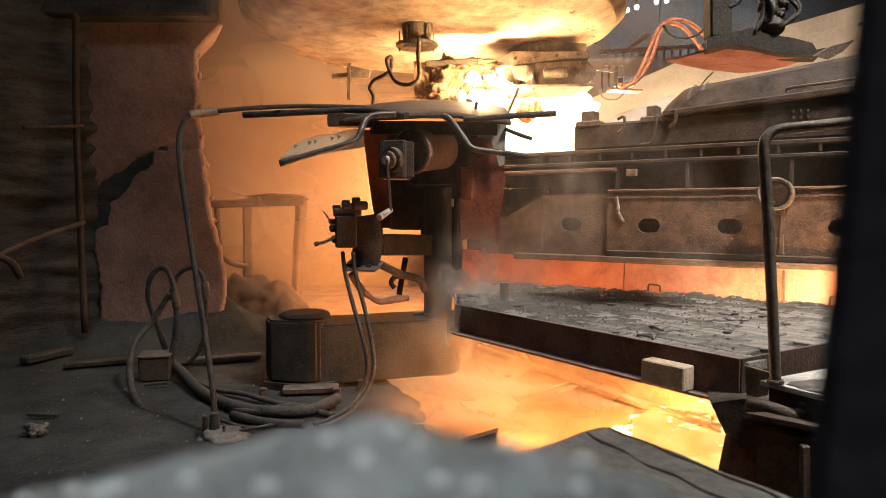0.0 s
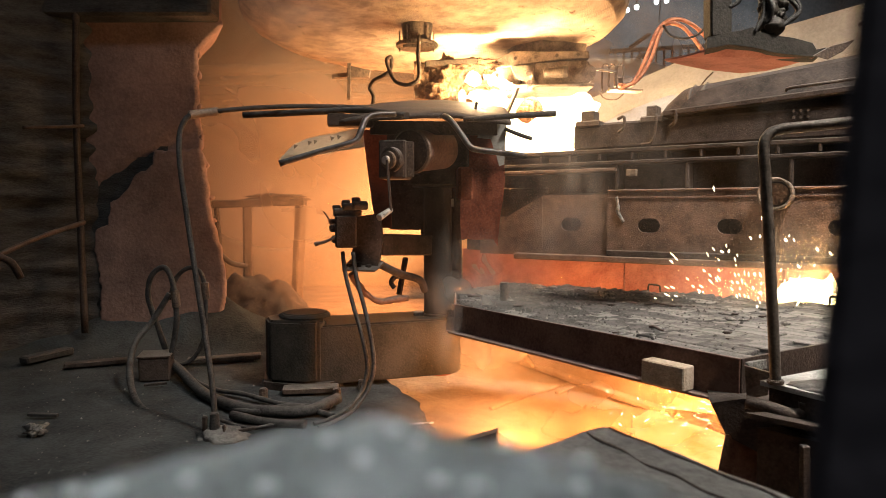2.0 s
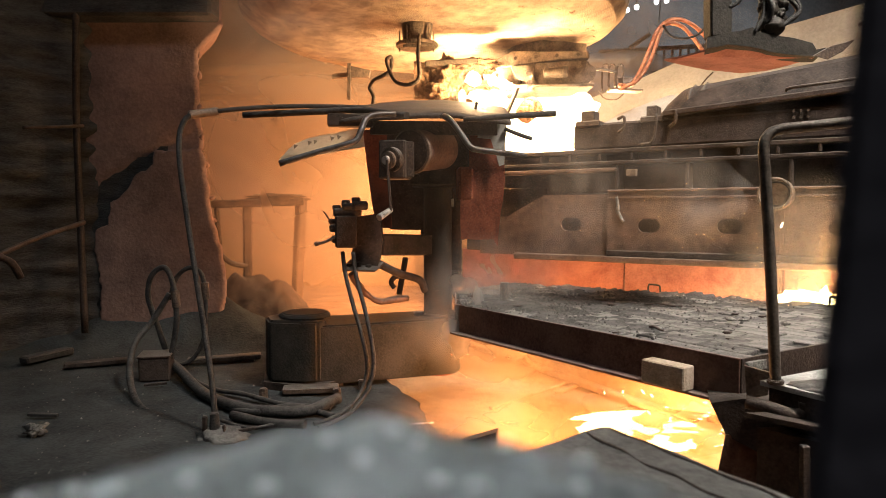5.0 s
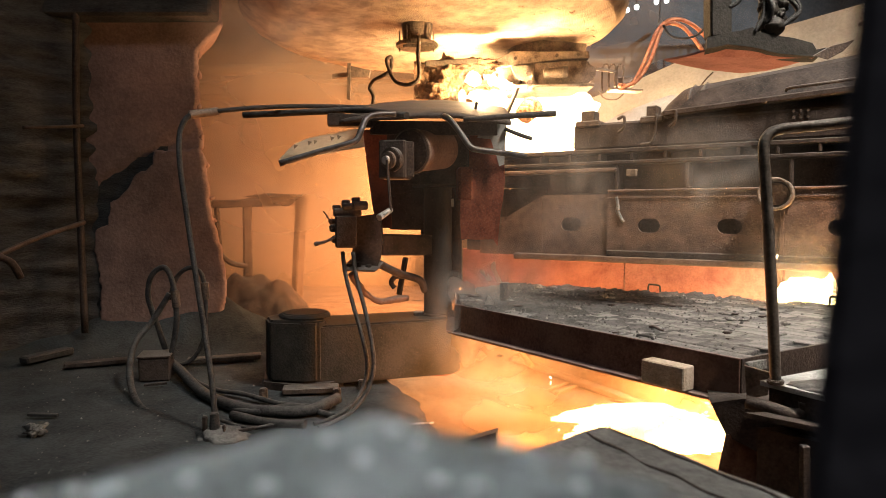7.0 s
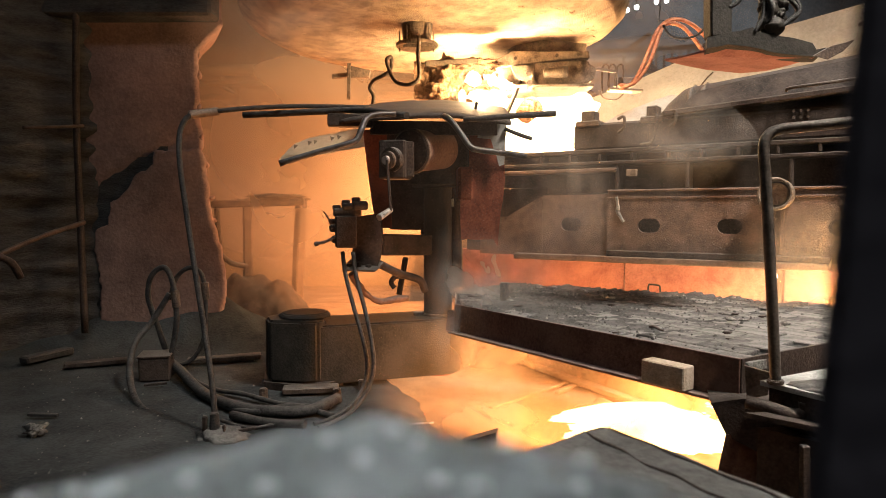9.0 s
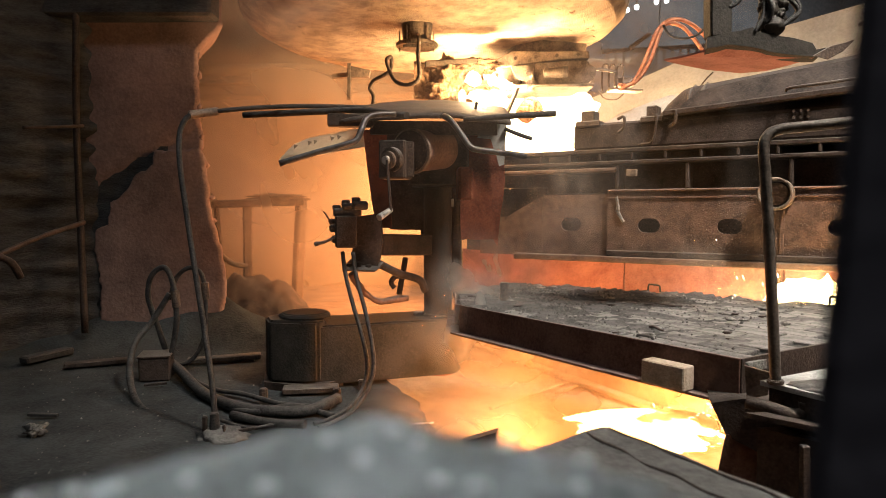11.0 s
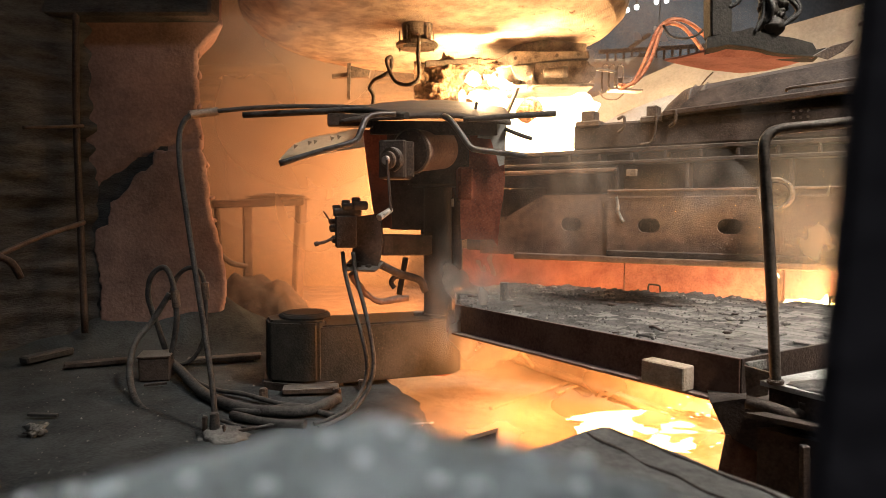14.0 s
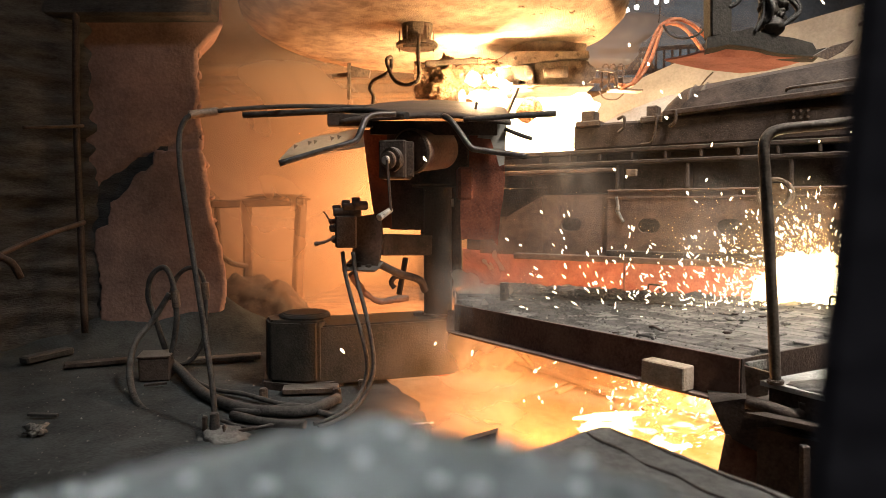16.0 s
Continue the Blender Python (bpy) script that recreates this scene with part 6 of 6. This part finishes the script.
WISPS = [
    wisp((0.22, 4.5, 0.62), 0.5, 0.5, 10, VEIL, 1.0),
    wisp((0.3, 5.1, 0.85), 0.6, 0.5, -10, VEIL, 19.2),
    wisp((0.5, 4.3, 0.8), 0.55, 0.4, -15, THIN, 2.3),
    # this sheet is no smoke: it imitates glare round the white-hot steel
    wisp((0.95, 5.2, 1.45), 0.55, 0.7, 5, THIN, 20.3),
    wisp((-2.433, 11.5, 2.346), 3.4, 2.6, 0, HAZE, 5.2),
    wisp((-1.7, 7.6, 1.5), 2.0, 2.2, 0, FRONT_HAZE, 6.9),
    wisp((-1.05, 4.5, 2.75), 0.9, 0.6, -8, THIN, 7.7),
    wisp((0.307, 3.8, 0.1), 1.0, 0.4, 0, TRENCH_HAZE, 8.4),
    wisp((1.1, 4.5, 0.0), 1.1, 0.5, 15, TRENCH_HAZE, 9.3),
    wisp((1.7, 4.45, -0.05), 0.8, 0.4, 20, TRENCH_HAZE, 21.7),
    wisp((0.5, 5.7, 0.05), 1.2, 0.5, 20, TRENCH_HAZE, 10.6),
    wisp((0.998, 4.3, 1.306), 2.2, 1.5, 8, LIFT_HAZE, 17.5),
    wisp((3.119, 10.5, 4.055), 3.0, 1.6, 0, VEIL, 12.1),
    wisp((-2.188, 8.9, 2.362), 3.4, 2.6, 4, HAZE, 14.2),
    wisp((-3.272, 12.4, 2.206), 5.0, 3.8, 3, HAZE, 16.3),
]
# fumes that well up at times: behind the platform and along the tundish
LAUNDER_FUME = wisp((2.6, 4.6, 1.3), 0.85, 0.8, 20, WARMHAZE, 3.1)
TUNDISH_FUME = wisp((2.0, 5.0, 1.9), 1.0, 0.5, 25, THIN, 4.7)

SPARK_SHAPES = []
for k in range(6):
    bm = NEW()
    random.seed(60 + k)
    for i in range(1):
        b = bmesh.new()
        bmesh.ops.create_icosphere(b, subdivisions=1, radius=1.0)
        c = Vector((random.uniform(-0.12, 0.12), random.uniform(-0.12, 0.12), random.uniform(-0.1, 0.1))) if i else Vector()
        r = random.uniform(0.0045, 0.0085)
        for v in b.verts:
            v.co = Vector((v.co.x * r, v.co.y * r, v.co.z * r * random.choice((1.6, 2.4, 3.4)))) + c
        join_into(bm, b)
    m = bpy.data.meshes.new("spark")
    bm.to_mesh(m)
    bm.free()
    m.materials.append(SPARK)
    SPARK_SHAPES.append(m)


def surge(name, place, size, material, label, seed):
    """Glowing steel body, raised and sunk so that the place brightens and dims."""
    ob = thing(name, place, label, "molten steel")
    p = Vector(place)
    part("crest", lump(NEW(), p, size, 4, 0.4, 2.0, seed), material, ob)
    for i in range(5):
        o = Vector((random.uniform(-0.7, 0.7) * size[0], random.uniform(-0.4, 0.4) * size[1], random.uniform(0.2, 0.8) * size[2]))
        part("tongue", lump(NEW(), p + o, (size[0] * 0.3, size[1] * 0.4, size[2] * 0.5), 3, 0.5, 2.5, seed + i * 2), material, ob)
    part("curtain", lump(NEW(), p + Vector((0, size[1] * 0.8, 0)), (size[0] * 1.1, size[1] * 0.4, size[2] * 1.05), 4, 0.12, 2.0, seed + 20), material, ob)
    return ob


SPLASH_AT = Vector((2.78, 4.87, 0.0))
random.seed(3)
SPLASH = surge("launder_splash", tuple(SPLASH_AT), (0.33, 0.13, 0.32), SURGE, "white-hot steel splashing up behind the platform", 2.0)
POOL_AT = Vector((1.95, 4.95, -0.36))
POOL_BODY = surge("pool_glow_body", tuple(POOL_AT), (0.95, 0.6, 0.11), POOL_BRIGHT, "glowing body raised to brighten the molten pool in the trench", 9.0)


def fly(sparks, bursts, home, vel, floor_z, drop, seed):
    """Rows for sparks that leave home in bursts, fly under gravity, land and sink back."""
    random.seed(seed)
    rows = [[(0.0, Vector(home))] for _ in sparks]
    busy = [0.0 for _ in sparks]
    flights = []
    for t0, t1, n, k in bursts:
        flights += [(t0 + (t1 - t0) * (i + random.random()) / n, k) for i in range(n)]
    flights.sort()
    for t, k in flights:
        free = [i for i in range(len(sparks)) if busy[i] < t - 0.12]
        if not free:
            continue
        i = random.choice(free[:40])
        v = Vector([random.uniform(*r) * k for r in vel]) * random.uniform(0.35, 1.0) ** 0.7
        o = Vector(home) + Vector((random.uniform(-0.15, 0.15), random.uniform(-0.08, 0.08), 0))
        if t > 0.1:
            rows[i].append((t - 0.07, o))
        q, s = o, 0.0
        while s < 1.3 and t + s < 16.3:
            q = o + v * s + Vector((0, 0, -4.9 * s * s))
            if t + s > 0.02:
                rows[i].append((t + s, q))
            if s > 0.1 and q.z < floor_z:
                break
            s += 0.1
        rows[i].append((t + s + 0.07, Vector((q.x, q.y, drop))))
        rows[i].append((t + s + 0.2, Vector(home)))
        busy[i] = t + s + 0.2
    for ob, rr in zip(sparks, rows):
        q = Euler((random.uniform(-0.6, 0.6), random.uniform(-0.9, 0.5), 0)).to_matrix().to_4x4()
        out, last = [], -1
        for t, p in sorted(rr, key=lambda r: r[0]):
            if frame(t) > last:
                out.append((t, Matrix.Translation(p) @ q))
                last = frame(t)
        if out[-1][0] < 16:
            out.append((16.0, out[-1][1]))
        walk(ob, out)


def spark_cloud(n, seed):
    """A dense puff of fine sparks."""
    random.seed(seed)
    verts, faces = [], []
    for i in range(n):
        c = Vector((random.gauss(0, 0.34), random.gauss(0, 0.14), random.gauss(0, 0.27)))
        d = (c * 2 + Vector((-0.2, 0, 0.3))).normalized() * random.uniform(0.01, 0.026)
        s = d.orthogonal().normalized() * random.uniform(0.003, 0.0065)
        u = d.cross(s).normalized() * s.length
        k = len(verts)
        verts += [c - d, c + s, c + u, c - s, c - u, c + d]
        for j in range(4):
            faces += [(k, k + 1 + j, k + 1 + (j + 1) % 4), (k + 5, k + 1 + (j + 1) % 4, k + 1 + j)]
    me = bpy.data.meshes.new("spark_cloud")
    me.from_pydata(verts, [], faces)
    me.materials.append(SPARK)
    return tagged(new("spark_cloud", me), "dense puff of fine white-hot sparks", "sparks", kind="stuff")


def spark_set(n, size=1.0):
    made = [tagged(new("spark", SPARK_SHAPES[i % 6]), "small white-hot flying spark of steel", "spark", "sparks") for i in range(n)]
    for ob in made:
        ob.scale = (size, size, size)
    return made


def motions():
    # smoke drifts up and sways
    for ob, p, turn, seed in WISPS:
        size = max(ob.scale)
        rows = []
        for i in range(9):
            t = 2.0 * i
            o = Vector((noise.noise(Vector((t * 0.35, seed, 0))), 0.3 * noise.noise(Vector((seed, t * 0.3, 4))), noise.noise(Vector((3, seed, t * 0.4)))))
            rows.append((t, Matrix.Translation(p + o * 0.3 * size) @ pose(0, 0, 0, 0, 25 * noise.noise(Vector((t * 0.2, 9, seed))), turn)))
        walk(ob, rows)
    for (ob, p, turn, seed), up in ((LAUNDER_FUME, [(0, -1.3), (1.2, -1.3), (2.2, -0.5), (3.0, -0.35), (3.6, 0), (4.3, -0.1), (6.4, -0.7), (7.2, -0.7), (8.2, -0.1), (8.8, -0.3), (9.4, -0.8), (11.4, -1.0), (12.5, -1.2), (13.2, -0.2), (13.8, 0.05), (14.4, -0.1), (15, -0.4), (16, -0.35)]),
                                    (TUNDISH_FUME, [(0, -1.2), (3, -1.2), (4.1, -0.2), (5.5, -0.5), (6.8, -0.2), (8.0, 0), (9.1, 0.1), (10.3, -0.6), (11.5, -1.3), (13, -0.8), (14, -0.3), (15, -0.9), (16, -0.6)])):
        walk(ob, [(t, Matrix.Translation(p + Vector((0.1 * math.sin(t * 1.3 + seed), 0, z))) @ pose(0, 0, 0, 0, 8 * math.sin(t * 0.7), turn)) for t, z in up])
    # splash behind the platform: crest height follows its brightness over time
    up = [(0, 0.28), (0.8, 0.3), (1.1, 0.36), (1.5, 0.5), (2.0, 0.52), (2.4, 0.48), (2.7, 0.5), (2.9, 0.82), (3.1, 0.84), (3.3, 0.6), (3.5, 0.54), (3.8, 0.46), (4.2, 0.36), (5.2, 0.45), (6.4, 0.5), (7.5, 0.54), (7.9, 0.35), (8.5, 0.24), (9.2, 0.24), (10.2, 0.4), (11.3, 0.53), (11.6, 0.42), (12.0, 0.38), (12.5, 0.53), (12.9, 0.38), (13.5, 0.34), (14.0, 0.36), (14.5, 0.44), (15.0, 0.46), (15.3, 0.55), (15.5, 0.66), (15.7, 0.88), (15.85, 0.86), (16.0, 0.72)]
    walk(SPLASH, [(t, Matrix.Translation(SPLASH_AT + Vector((0.02 * math.sin(7 * t), 0, z + 0.02)))) for t, z in up])
    # glowing body added in the trench pool, lifted when the pool brightens
    up = [(0, 0.0), (0.3, 0.07), (0.6, 0.22), (0.8, 0.2), (1.1, 0.05), (1.6, -0.04), (2.1, -0.04), (2.5, 0.03), (3.5, 0.08), (4.2, 0.02), (5.5, 0.06), (6.4, 0.06), (7.0, 0.14), (7.6, 0.22), (8.2, 0.24), (8.7, 0.19), (9.0, 0.15), (9.3, 0.13), (10.2, 0.1), (11.4, 0.05), (12.0, 0.02), (12.5, 0.08), (13.0, 0.07), (14.0, 0.05), (14.6, 0.02), (15.4, 0.0), (16.0, 0.04)]
    walk(POOL_BODY, [(t, Matrix.Translation(POOL_AT + Vector((0.03 * math.sin(3 * t), 0, 0.75 * z - 0.11)))) for t, z in up])
    fly(spark_set(215), [(0.3, 1.0, 4, 0.5), (1.1, 1.5, 40, 0.75), (1.5, 2.3, 150, 0.75), (2.3, 2.8, 40, 0.75), (2.75, 3.1, 140, 0.9), (3.1, 3.5, 90, 0.9), (3.6, 4.2, 12, 0.7), (4.2, 6.2, 30, 0.7), (6.2, 7.5, 26, 0.7), (7.5, 9.2, 4, 0.4), (9.2, 11.3, 26, 0.6), (11.3, 12.7, 12, 0.4), (12.7, 14.0, 4, 0.4), (14.1, 14.6, 70, 0.9), (14.6, 15.2, 170, 1.1), (15.2, 15.4, 120, 1.0), (15.3, 15.95, 280, 1.2), (15.5, 15.97, 160, 0.6)],
        (2.76, 4.86, 0.45), ((-3.4, 0.6), (-1.7, 0.2), (1.8, 6.8)), 0.745, 0.5, 5)
    fly([spark_cloud(120, 70 + i) for i in range(34)], [(1.5, 2.1, 7, 0.62), (2.7, 3.2, 10, 0.7), (5.0, 5.6, 2, 0.5), (10.2, 10.8, 2, 0.5), (14.2, 14.6, 3, 0.8), (14.6, 15.1, 11, 0.85), (15.25, 15.86, 24, 0.85)],
        (2.76, 4.86, -0.15), ((-4.0, 0.1), (-1.2, 0.1), (4.2, 7.0)), 0.2, -0.15, 15)
    fly(spark_set(80, 1.1), [(0.0, 1.0, 8, 0.7), (1.0, 2.6, 60, 0.9), (2.6, 4.2, 150, 1.0), (4.2, 6.3, 50, 0.9), (6.3, 7.6, 36, 1.0), (7.6, 9.2, 8, 0.8), (9.2, 12.0, 30, 0.8), (12.0, 13.0, 80, 1.0), (13.0, 14.4, 10, 0.8), (14.4, 15.4, 26, 0.9), (15.4, 16.0, 100, 1.1)],
        (1.85, 5.3, -0.5), ((-2.2, 0.5), (-1.0, 0.4), (2.2, 4.4)), -0.3, -0.5, 8)


motions()
